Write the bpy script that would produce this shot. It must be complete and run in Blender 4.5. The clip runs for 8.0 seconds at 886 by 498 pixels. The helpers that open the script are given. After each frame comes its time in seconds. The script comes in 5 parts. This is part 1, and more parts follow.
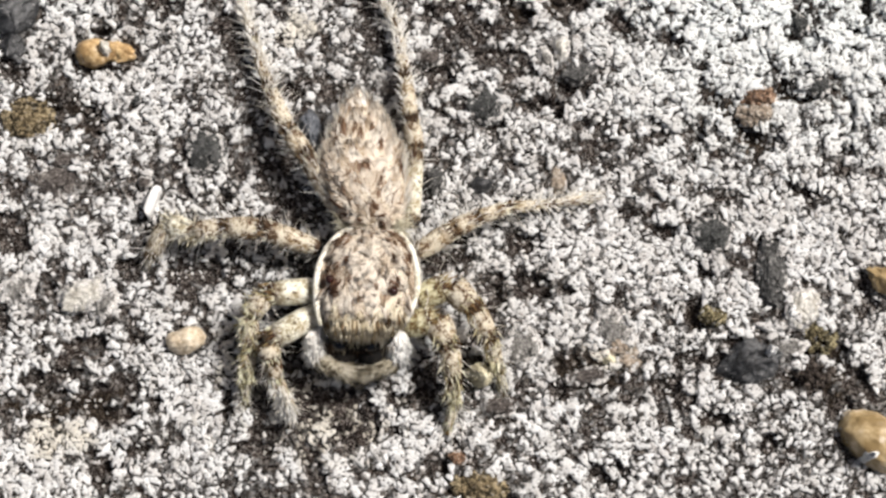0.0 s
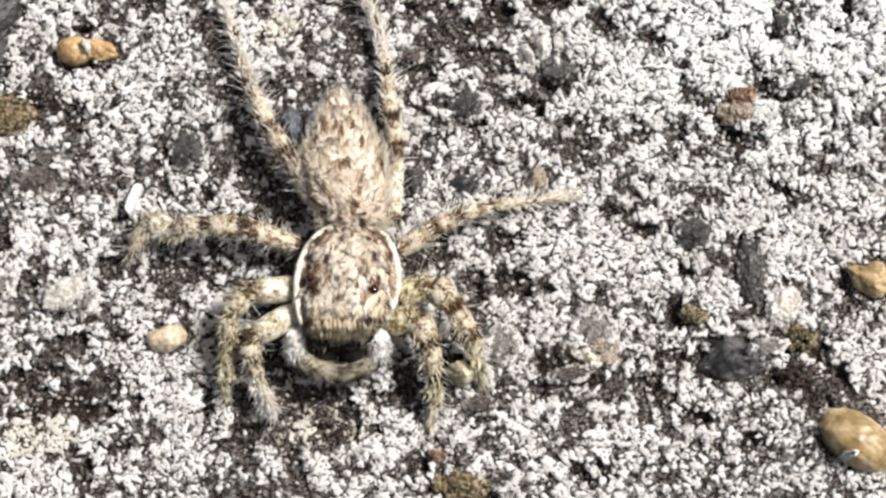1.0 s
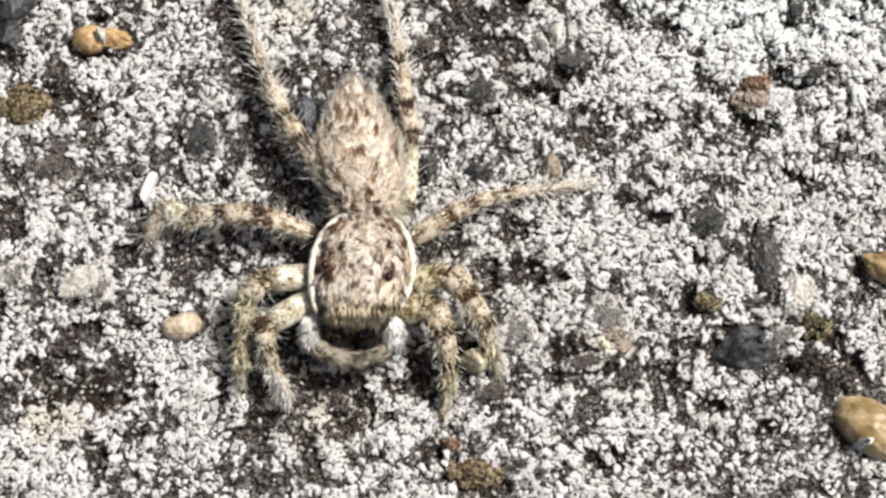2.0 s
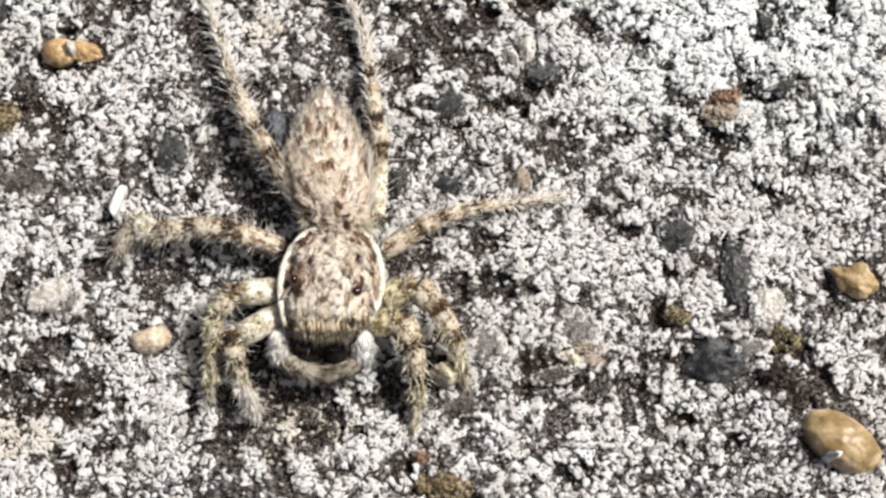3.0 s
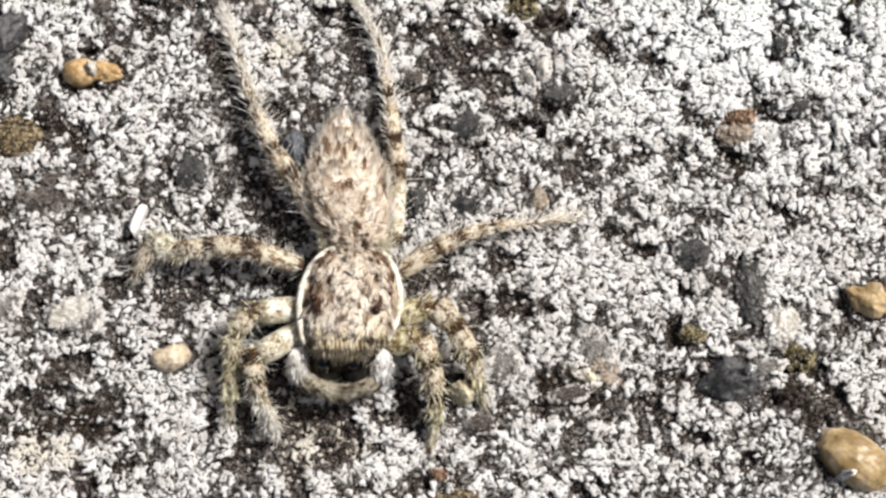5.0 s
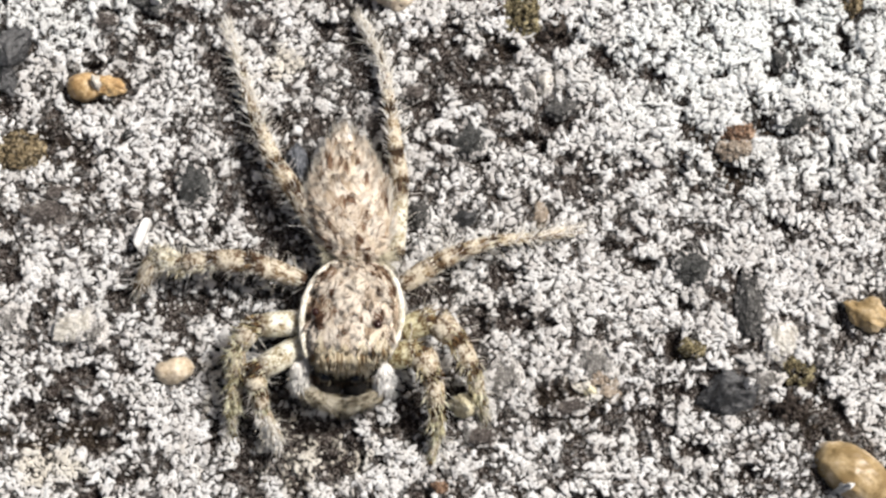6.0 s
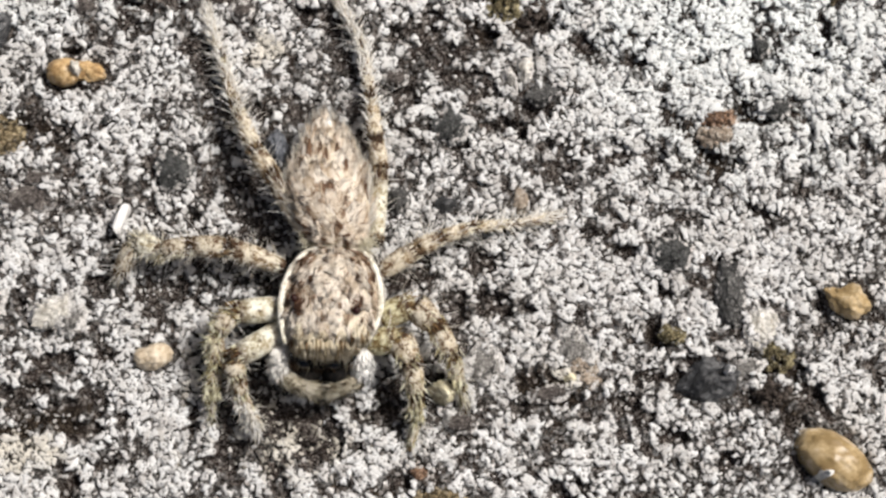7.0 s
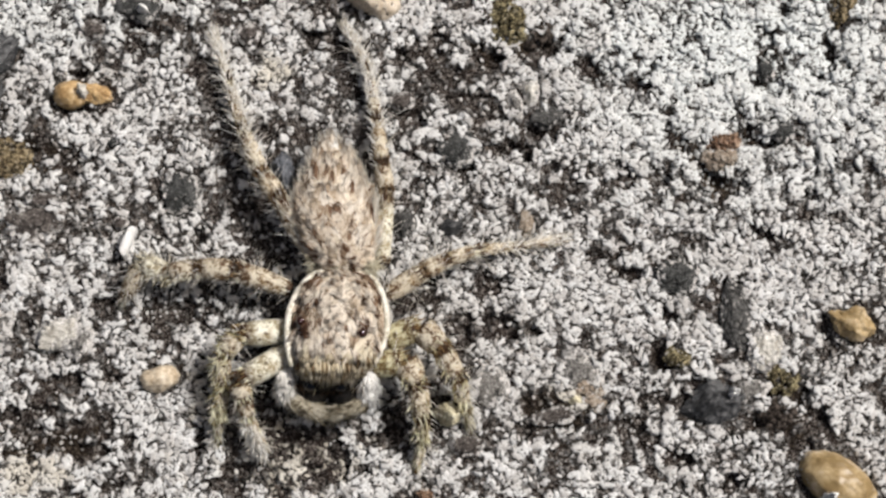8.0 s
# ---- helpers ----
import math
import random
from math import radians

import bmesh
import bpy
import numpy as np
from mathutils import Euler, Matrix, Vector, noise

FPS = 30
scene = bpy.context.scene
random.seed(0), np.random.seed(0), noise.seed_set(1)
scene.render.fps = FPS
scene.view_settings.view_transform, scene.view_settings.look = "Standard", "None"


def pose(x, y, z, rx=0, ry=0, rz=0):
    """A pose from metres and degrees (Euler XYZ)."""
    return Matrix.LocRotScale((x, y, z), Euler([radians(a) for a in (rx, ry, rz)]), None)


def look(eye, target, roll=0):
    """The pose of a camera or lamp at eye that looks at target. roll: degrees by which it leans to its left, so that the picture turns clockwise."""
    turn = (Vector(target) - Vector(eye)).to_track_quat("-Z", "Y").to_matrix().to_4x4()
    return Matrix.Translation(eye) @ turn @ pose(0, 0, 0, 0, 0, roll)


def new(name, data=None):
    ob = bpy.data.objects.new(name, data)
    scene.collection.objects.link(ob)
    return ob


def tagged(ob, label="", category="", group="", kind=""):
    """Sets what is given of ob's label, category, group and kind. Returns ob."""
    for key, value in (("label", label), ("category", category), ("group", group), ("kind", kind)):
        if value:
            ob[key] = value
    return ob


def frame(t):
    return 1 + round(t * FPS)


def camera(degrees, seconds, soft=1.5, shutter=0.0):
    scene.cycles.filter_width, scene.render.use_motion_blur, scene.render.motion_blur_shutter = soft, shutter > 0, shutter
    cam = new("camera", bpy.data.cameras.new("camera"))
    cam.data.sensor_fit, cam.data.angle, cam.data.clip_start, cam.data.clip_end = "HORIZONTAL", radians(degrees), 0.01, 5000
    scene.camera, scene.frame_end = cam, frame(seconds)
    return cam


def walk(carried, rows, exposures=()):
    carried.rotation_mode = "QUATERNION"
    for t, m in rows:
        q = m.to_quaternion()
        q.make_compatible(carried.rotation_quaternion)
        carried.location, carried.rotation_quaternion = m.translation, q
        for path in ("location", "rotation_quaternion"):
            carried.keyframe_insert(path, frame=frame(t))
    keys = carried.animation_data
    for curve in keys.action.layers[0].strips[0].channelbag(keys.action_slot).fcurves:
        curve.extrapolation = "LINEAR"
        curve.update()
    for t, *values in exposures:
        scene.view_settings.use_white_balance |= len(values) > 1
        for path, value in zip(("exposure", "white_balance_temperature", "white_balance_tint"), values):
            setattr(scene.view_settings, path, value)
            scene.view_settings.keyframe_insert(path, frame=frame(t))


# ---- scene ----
# Everything is laid out in millimetres and scaled to metres by MM. x runs across the slab, y along the spider from head to tail, z up.
MM = 0.001

# ---- camera ----
cam = camera(24.0, 8.0, soft=2.7)
walk(cam, [
    (0, pose(0.0000000, -0.0105681, 0.0599345, 10.0000, 0.0000, -0.0000)),
    (0.1, pose(-0.0000594, -0.0106989, 0.0597336, 10.0194, -0.1095, -0.0200)),
    (0.2, pose(-0.0000543, -0.0106627, 0.0599239, 10.0156, -0.0983, -0.0036)),
    (0.3, pose(0.0000783, -0.0107130, 0.0598587, 9.9333, -0.1766, 0.0301)),
    (0.4, pose(0.0003010, -0.0105354, 0.0600559, 9.9906, -0.1366, 0.0092)),
    (0.5, pose(0.0003439, -0.0104539, 0.0600256, 9.9217, -0.2300, 0.0020)),
    (0.6, pose(0.0004790, -0.0108393, 0.0599718, 10.0181, -0.2544, -0.0008)),
    (0.7, pose(0.0003320, -0.0106131, 0.0599618, 9.9387, -0.3178, -0.0013)),
    (0.8, pose(0.0005266, -0.0106616, 0.0600452, 9.9505, -0.2779, -0.0316)),
    (0.9, pose(0.0003766, -0.0107873, 0.0598792, 10.0057, -0.2842, 0.0090)),
    (1, pose(0.0003827, -0.0105013, 0.0599756, 9.8821, -0.1641, -0.0011)),
    (1.1, pose(0.0002877, -0.0102533, 0.0600906, 9.8782, -0.1701, 0.0479)),
    (1.2, pose(0.0001467, -0.0104573, 0.0601525, 10.0680, -0.1455, -0.0113)),
    (1.3, pose(-0.0001001, -0.0104575, 0.0601247, 9.9559, 0.0143, 0.0031)),
    (1.4, pose(-0.0004412, -0.0104251, 0.0602248, 10.1191, 0.0452, 0.0139)),
    (1.5, pose(-0.0002698, -0.0105579, 0.0603727, 10.0210, 0.1212, 0.0317)),
    (1.6, pose(-0.0000165, -0.0109223, 0.0601004, 9.9415, 0.2730, 0.0206)),
    (1.7, pose(0.0001673, -0.0111036, 0.0599371, 9.9896, 0.3214, 0.0871)),
    (2.8, pose(0.0005261, -0.0102058, 0.0601048, 9.8697, -0.1657, -0.0279)),
    (2.9, pose(0.0005801, -0.0103342, 0.0601555, 10.0477, -0.1659, 0.0011)),
    (3, pose(0.0008662, -0.0104560, 0.0600497, 9.8692, -0.1421, -0.0067)),
    (3.1, pose(0.0006813, -0.0104758, 0.0599290, 9.9007, -0.3850, -0.0027)),
    (3.2, pose(0.0008103, -0.0106220, 0.0598189, 9.8297, -0.1261, -0.0540)),
    (3.3, pose(0.0009346, -0.0105257, 0.0601119, 10.2806, -0.0465, -0.0301)),
    (3.4, pose(0.0008433, -0.0096905, 0.0605982, 10.3105, -0.0413, -0.0557)),
    (3.5, pose(0.0005609, -0.0089826, 0.0611170, 10.4543, -0.0522, -0.0378)),
    (3.6, pose(0.0000915, -0.0091538, 0.0611613, 10.5885, -0.0669, -0.0690)),
    (3.7, pose(-0.0004408, -0.0087702, 0.0611807, 10.4419, -0.0669, -0.0688)),
    (3.8, pose(-0.0004056, -0.0090380, 0.0612101, 10.6170, 0.0063, -0.0329)),
    (3.9, pose(-0.0001676, -0.0089294, 0.0613451, 10.4604, 0.0241, -0.0636)),
    (4, pose(-0.0001952, -0.0091550, 0.0612678, 10.5481, 0.0833, -0.0143)),
    (4.1, pose(-0.0003543, -0.0091248, 0.0612772, 10.6837, 0.1157, 0.0105)),
    (4.2, pose(-0.0001947, -0.0094186, 0.0611318, 10.5532, 0.0843, 0.0067)),
    (4.3, pose(0.0002400, -0.0100261, 0.0608716, 10.3542, 0.1585, 0.0827)),
    (4.4, pose(0.0002286, -0.0103485, 0.0606713, 10.0849, 0.0149, 0.0586)),
    (4.5, pose(0.0002834, -0.0103506, 0.0606857, 10.2480, 0.1890, 0.0834)),
    (4.6, pose(0.0002921, -0.0106552, 0.0605438, 10.3162, 0.1281, 0.0938)),
    (4.7, pose(0.0005564, -0.0108993, 0.0605267, 10.1855, 0.0996, 0.0734)),
    (4.8, pose(0.0002521, -0.0104529, 0.0605295, 10.1435, -0.0538, 0.0791)),
    (4.9, pose(0.0003118, -0.0101822, 0.0605773, 10.1611, -0.0952, 0.0757)),
    (5, pose(0.0005354, -0.0101145, 0.0606184, 9.9847, 0.0126, 0.1066)),
    (5.1, pose(0.0006785, -0.0101747, 0.0606736, 9.9105, -0.1620, 0.0874)),
    (5.2, pose(0.0007556, -0.0095272, 0.0609109, 9.9037, 0.0057, 0.1354)),
    (6.3, pose(0.0004151, -0.0099875, 0.0611660, 9.9465, -0.0489, 0.2010)),
    (6.4, pose(0.0005401, -0.0100583, 0.0609809, 9.9047, -0.2017, 0.1649)),
    (6.5, pose(0.0009098, -0.0099296, 0.0610242, 9.7914, -0.1000, 0.2150)),
    (6.6, pose(0.0006482, -0.0097254, 0.0610575, 9.7818, -0.2677, 0.1482)),
    (6.7, pose(0.0009473, -0.0097772, 0.0610698, 9.7369, -0.1356, 0.1829)),
    (6.8, pose(0.0007647, -0.0100040, 0.0608614, 9.5888, -0.2713, 0.1991)),
    (6.9, pose(0.0007563, -0.0098361, 0.0608993, 9.6934, -0.2154, 0.2301)),
    (7, pose(0.0010009, -0.0097422, 0.0610324, 9.5844, -0.0977, 0.2566)),
    (7.1, pose(0.0009266, -0.0095045, 0.0611178, 9.4773, -0.2257, 0.2510)),
    (7.2, pose(0.0010790, -0.0087960, 0.0615438, 9.5618, -0.1378, 0.2230)),
    (7.3, pose(0.0009956, -0.0087851, 0.0614612, 9.6253, -0.2838, 0.2354)),
    (7.4, pose(0.0008427, -0.0092157, 0.0611231, 9.5641, -0.3371, 0.2290)),
    (7.5, pose(0.0009193, -0.0091123, 0.0613332, 9.5592, -0.1991, 0.2874)),
    (7.6, pose(0.0010135, -0.0092761, 0.0613352, 9.8000, -0.1543, 0.2745)),
    (7.7, pose(0.0010098, -0.0093192, 0.0613286, 9.7921, -0.4107, 0.2528)),
    (7.8, pose(0.0011861, -0.0096017, 0.0612227, 9.8060, -0.1747, 0.2485)),
    (7.9, pose(0.0007554, -0.0094188, 0.0612934, 9.8897, -0.2305, 0.2331)),
    (8, pose(0.0008367, -0.0093756, 0.0612943, 9.8271, -0.0986, 0.3006)),
], [(0, -0.11, 6400, 11), (0.5, 0.01, 6400, 11), (1, 0.02, 6400, 11), (1.5, -0.09, 6400, 11), (3, -0.07, 6400, 11), (3.5, -0.13, 6400, 11), (4, -0.08, 6400, 11), (4.5, -0.11, 6400, 11), (5, -0.05, 6400, 11), (6.5, -0.13, 6400, 11), (7, -0.25, 6400, 11), (7.5, -0.36, 6400, 11), (8, -0.42, 6400, 11)])

# ---- light ----
world = bpy.data.worlds.new("sky")
scene.world = world
world.use_nodes = True
SUN_EL, SUN_AZ = 54.0, 62.0       # degrees above the ground; degrees from +y towards +x
sky = world.node_tree.nodes.new("ShaderNodeTexSky")
sky.sky_type, sky.sun_disc = "NISHITA", False
sky.dust_density, sky.ozone_density = 10.0, 0.2
sky.sun_elevation, sky.sun_rotation = radians(SUN_EL), radians(SUN_AZ)
background = world.node_tree.nodes["Background"]
background.inputs["Strength"].default_value = 0.058
world.node_tree.links.new(sky.outputs["Color"], background.inputs["Color"])
sun = new("sun", bpy.data.lights.new("sun", "SUN"))
sun.data.energy, sun.data.angle, sun.data.color = 4.8, radians(7.0), (1.0, 0.965, 0.915)
sun.matrix_world = look((math.sin(radians(SUN_AZ)) * math.cos(radians(SUN_EL)), math.cos(radians(SUN_AZ)) * math.cos(radians(SUN_EL)), math.sin(radians(SUN_EL))), (0, 0, 0))


# ---- node helpers ----
class Nodes:
    """A node tree with short ways to add nodes."""

    def __init__(self, name, rough=0.8, spec=0.3):
        self.mat = bpy.data.materials.new(name)
        self.mat.use_nodes = True
        self.tree = self.mat.node_tree
        self.bsdf = self.tree.nodes["Principled BSDF"]
        self.bsdf.inputs["Roughness"].default_value = rough
        self.bsdf.inputs["Specular IOR Level"].default_value = spec
        self.coord = self.tree.nodes.new("ShaderNodeTexCoord").outputs["Object"]

    def put(self, socket, value):
        if isinstance(value, bpy.types.NodeSocket):
            self.tree.links.new(value, socket)
        else:
            socket.default_value = value

    def noise(self, size, detail=3.0, rough=0.6, distort=0.0):
        """size: of one blotch, in millimetres"""
        n = self.tree.nodes.new("ShaderNodeTexNoise")
        self.put(n.inputs["Vector"], self.coord)
        for key, value in (("Scale", 1 / (size * MM)), ("Detail", detail), ("Roughness", rough), ("Distortion", distort)):
            n.inputs[key].default_value = value
        return n.outputs["Fac"]

    def cells(self, size, feature="F1"):
        n = self.tree.nodes.new("ShaderNodeTexVoronoi")
        n.feature = feature
        self.put(n.inputs["Vector"], self.coord)
        n.inputs["Scale"].default_value = 1 / (size * MM)
        return n.outputs["Distance"], n.outputs["Color"] if feature == "F1" else None

    def attribute(self, name):
        n = self.tree.nodes.new("ShaderNodeAttribute")
        n.attribute_name = name
        return n.outputs["Fac"]

    def random(self, island=False):
        if island:
            return self.tree.nodes.new("ShaderNodeNewGeometry").outputs["Random Per Island"]
        return self.tree.nodes.new("ShaderNodeObjectInfo").outputs["Random"]

    def ramp(self, fac, stops):
        n = self.tree.nodes.new("ShaderNodeValToRGB")
        while len(n.color_ramp.elements) < len(stops):
            n.color_ramp.elements.new(0.5)
        for e, (place, colour) in zip(n.color_ramp.elements, stops):
            e.position, e.color = place, (*colour, 1) if len(colour) == 3 else colour
        self.put(n.inputs["Fac"], fac)
        return n.outputs["Color"]

    def mix(self, fac, a, b, mode="MIX"):
        n = self.tree.nodes.new("ShaderNodeMix")
        n.data_type, n.blend_type = "RGBA", mode
        self.put(n.inputs[0], fac)
        self.put(n.inputs[6], a if isinstance(a, bpy.types.NodeSocket) else (*a, 1))
        self.put(n.inputs[7], b if isinstance(b, bpy.types.NodeSocket) else (*b, 1))
        return n.outputs[2]

    def maths(self, op, a, b=0.0):
        n = self.tree.nodes.new("ShaderNodeMath")
        n.operation = op
        self.put(n.inputs[0], a)
        self.put(n.inputs[1], b)
        return n.outputs[0]

    def finish(self, colour, bump=None, depth=0.05, strength=1.0, rough=None):
        """depth: height of the relief, in millimetres"""
        self.put(self.bsdf.inputs["Base Color"], colour if isinstance(colour, bpy.types.NodeSocket) else (*colour, 1))
        if rough is not None:
            self.put(self.bsdf.inputs["Roughness"], rough)
        if bump is not None:
            n = self.tree.nodes.new("ShaderNodeBump")
            n.inputs["Strength"].default_value, n.inputs["Distance"].default_value = strength, depth * MM
            self.put(n.inputs["Height"], bump)
            self.put(self.bsdf.inputs["Normal"], n.outputs["Normal"])
        return self.mat


def bend(n, size, much):
    """Coordinates shaken by a noise of the given size, for uneven cracks."""
    shift = n.tree.nodes.new("ShaderNodeTexNoise")
    n.put(shift.inputs["Vector"], n.coord)
    shift.inputs["Scale"].default_value, shift.inputs["Detail"].default_value = 1 / (size * MM), 3
    bent = n.tree.nodes.new("ShaderNodeVectorMath")
    bent.operation = "MULTIPLY_ADD"
    n.put(bent.inputs[0], shift.outputs["Color"])
    bent.inputs[1].default_value = (much * MM, much * MM, much * MM)
    n.put(bent.inputs[2], n.coord)
    return bent.outputs[0]


def mineral(name, dark, mid, light, blotch=0.5, grain=0.09, relief=0.04, rough=0.75, spec=0.35, specks=None, lichen=0.5, cracked=0.9):
    """Stone: three tones in blotches, grain, and perhaps specks of another tone; lichen creeps up from the rim (attribute 'rim')."""
    n = Nodes(name, rough, spec)
    big, fine = n.noise(blotch, 6, 0.72, 0.6), n.noise(grain, 4, 0.7)
    value = n.maths("ADD", n.maths("MULTIPLY", big, 0.5), n.maths("MULTIPLY", fine, 0.5))
    colour = n.ramp(value, [(0.42, dark), (0.5, mid), (0.575, light)])
    if specks:
        spots = n.ramp(n.noise(0.16, 2, 0.5), [(specks[1], (0, 0, 0)), (specks[1] + 0.06, (1, 1, 1))])
        colour = n.mix(spots, colour, specks[0])
    if cracked:
        plain, n.coord = n.coord, bend(n, 0.16, 0.25)
        seams = n.ramp(n.cells(0.42, "DISTANCE_TO_EDGE")[0], [(0.03, (1, 1, 1)), (0.10, (0, 0, 0))])
        n.coord = plain
        seams = n.maths("MULTIPLY", seams, n.ramp(n.noise(0.6, 2), [(0.45, (0, 0, 0)), (0.6, (cracked, cracked, cracked))]))
        colour = n.mix(seams, colour, tuple(0.25 * c for c in dark))
        value = n.maths("SUBTRACT", value, n.maths("MULTIPLY", seams, 0.5))
        # loose pale grains sticking to the face
        dots = n.ramp(n.noise(0.10, 2, 0.5), [(0.63, (0, 0, 0)), (0.69, (1, 1, 1))])
        colour = n.mix(n.maths("MULTIPLY", dots, n.ramp(n.noise(0.5, 2), [(0.45, (0, 0, 0)), (0.6, (0.8, 0.8, 0.8))])), colour, (0.50, 0.48, 0.45))
    creep = n.maths("ADD", n.maths("MULTIPLY", n.attribute("rim"), 0.55), n.noise(0.17, 3, 0.65))
    white = n.ramp(n.noise(0.06, 2), [(0.3, (0.3, 0.28, 0.26)), (0.5, (0.72, 0.70, 0.67))])
    edge = 1.28 - 0.36 * lichen
    shown = n.ramp(n.maths("MULTIPLY", creep, 0.6), [(edge * 0.6 - 0.02, (0, 0, 0)), (edge * 0.6 + 0.02, (1, 1, 1))])
    colour = n.mix(shown, colour, white)
    return n.finish(colour, n.maths("ADD", value, n.maths("MULTIPLY", shown, 0.5)), relief * 2.2, 1.0, n.maths("ADD", n.maths("MULTIPLY", fine, 0.3), rough - 0.15))


# ---- materials ----
def crust_material():
    """White crustose lichen in granules over bare dark binder, whose black also holds the shade of pits and gaps. The
    attribute 'crust' is the lichen's cover, 'tint' where it is yellow, 'earth' where soil lies.
    """
    n = Nodes("lichen_crust_on_concrete", 0.95, 0.1)
    cover, tint, earth = n.attribute("crust"), n.attribute("tint"), n.attribute("earth")
    fine, grit, broad = n.noise(0.085, 3, 0.6), n.noise(0.085, 3, 0.68), n.noise(1.6, 3, 0.6)
    white = n.ramp(fine, [(0.30, (0.54, 0.53, 0.51)), (0.42, (0.68, 0.68, 0.67)), (0.56, (0.76, 0.765, 0.76))])
    white = n.mix(n.ramp(broad, [(0.42, (0, 0, 0)), (0.66, (0.5, 0.5, 0.5))]), white, (0.62, 0.59, 0.55))
    white = n.mix(n.maths("MULTIPLY", n.maths("MAXIMUM", n.maths("MULTIPLY", tint, -1.0), 0.0), 0.45), white, (0.755, 0.78, 0.775))
    white = n.mix(n.maths("MULTIPLY", n.maths("MAXIMUM", tint, 0.0), 0.8), white, (0.62, 0.58, 0.49))
    # binder brown taken down to near black: the hollows' depth shade is in this colour
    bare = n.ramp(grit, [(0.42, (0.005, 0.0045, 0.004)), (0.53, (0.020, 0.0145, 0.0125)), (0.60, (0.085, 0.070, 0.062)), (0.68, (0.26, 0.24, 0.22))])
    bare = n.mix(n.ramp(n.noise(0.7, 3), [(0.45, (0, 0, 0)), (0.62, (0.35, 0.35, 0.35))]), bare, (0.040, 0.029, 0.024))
    curl = n.maths("ABSOLUTE", n.maths("SUBTRACT", n.noise(0.24, 2, 0.5, 0.5), 0.5))
    bare = n.mix(n.ramp(curl, [(0.006, (0.6, 0.6, 0.6)), (0.026, (0, 0, 0))]), bare, (0.30, 0.272, 0.245))
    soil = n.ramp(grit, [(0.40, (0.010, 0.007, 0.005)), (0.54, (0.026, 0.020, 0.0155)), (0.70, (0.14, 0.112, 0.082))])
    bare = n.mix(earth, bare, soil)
    edge = n.maths("ADD", cover, n.maths("MULTIPLY", n.maths("SUBTRACT", n.noise(0.13, 3, 0.55), 0.5), 1.0))
    # tiny holes: dented in the bump, their inner shade painted as near-black colour
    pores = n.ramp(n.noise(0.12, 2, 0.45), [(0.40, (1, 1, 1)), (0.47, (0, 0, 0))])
    # film between the granules, its colour darkened for the shade in the gaps
    film = n.mix(n.ramp(n.noise(0.16, 3, 0.6), [(0.44, (0, 0, 0)), (0.66, (0.4, 0.4, 0.4))]), (0.03, 0.026, 0.023), white)
    fringe = n.ramp(edge, [(0.28, (0, 0, 0)), (0.40, (0.75, 0.75, 0.75)), (0.46, (0.75, 0.75, 0.75)), (0.52, (0, 0, 0))])
    bare = n.mix(n.maths("MULTIPLY", fringe, n.ramp(n.noise(0.2, 3), [(0.42, (0, 0, 0)), (0.56, (1, 1, 1))])), bare, (0.17, 0.135, 0.108))
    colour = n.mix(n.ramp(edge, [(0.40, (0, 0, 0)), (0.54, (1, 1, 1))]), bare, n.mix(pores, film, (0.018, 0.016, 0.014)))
    height = n.maths("SUBTRACT", n.maths("ADD", n.maths("MULTIPLY", fine, 0.7), n.maths("MULTIPLY", grit, 0.4)), pores)
    return n.finish(colour, height, 0.03)


def granule_material(name, stops, spread=0.5):
    """Swollen lichen granules, each of its own tone, a little mealy; 'tint' above 0 is yellowish, below 0 cold white."""
    n = Nodes(name, 0.9, 0.15)
    tint, meal = n.attribute("tint"), n.noise(0.075, 3, 0.6)
    tone = n.maths("ADD", n.maths("MULTIPLY", n.random(True), spread), n.maths("MULTIPLY", meal, 1.0 - spread))
    colour = n.ramp(tone, stops)
    colour = n.mix(n.ramp(n.noise(1.4, 3, 0.6), [(0.42, (0, 0, 0)), (0.66, (0.35, 0.35, 0.35))]), colour, (0.50, 0.48, 0.45))
    colour = n.mix(n.maths("MULTIPLY", n.maths("MAXIMUM", n.maths("MULTIPLY", tint, -1.0), 0.0), 0.45), colour, (0.74, 0.775, 0.765))
    colour = n.mix(n.maths("MULTIPLY", n.maths("MAXIMUM", tint, 0.0), 0.7), colour, (0.60, 0.56, 0.47))
    # small dents whose shade is painted in as a dark colour
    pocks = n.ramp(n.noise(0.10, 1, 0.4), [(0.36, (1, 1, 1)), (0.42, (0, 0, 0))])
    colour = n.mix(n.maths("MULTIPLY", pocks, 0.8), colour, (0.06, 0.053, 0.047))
    return n.finish(colour, n.maths("SUBTRACT", meal, pocks), 0.03)


MAT_CRUST = crust_material()
GRANULE = granule_material("white_lichen_granules", [(0.10, (0.26, 0.24, 0.225)), (0.30, (0.54, 0.53, 0.515)), (0.55, (0.67, 0.673, 0.663)), (0.9, (0.75, 0.755, 0.75))], 0.5)
GRAIN = granule_material("mixed_lichen_grains", [(0.17, (0.022, 0.018, 0.016)), (0.38, (0.10, 0.088, 0.08)), (0.55, (0.32, 0.30, 0.28)), (0.78, (0.72, 0.71, 0.69))], 0.7)
AMBER = mineral("amber_quartz", (0.26, 0.18, 0.08), (0.42, 0.31, 0.16), (0.57, 0.46, 0.31), 1.6, 0.6, 0.01, 0.42, 0.45, lichen=0.3, cracked=0)
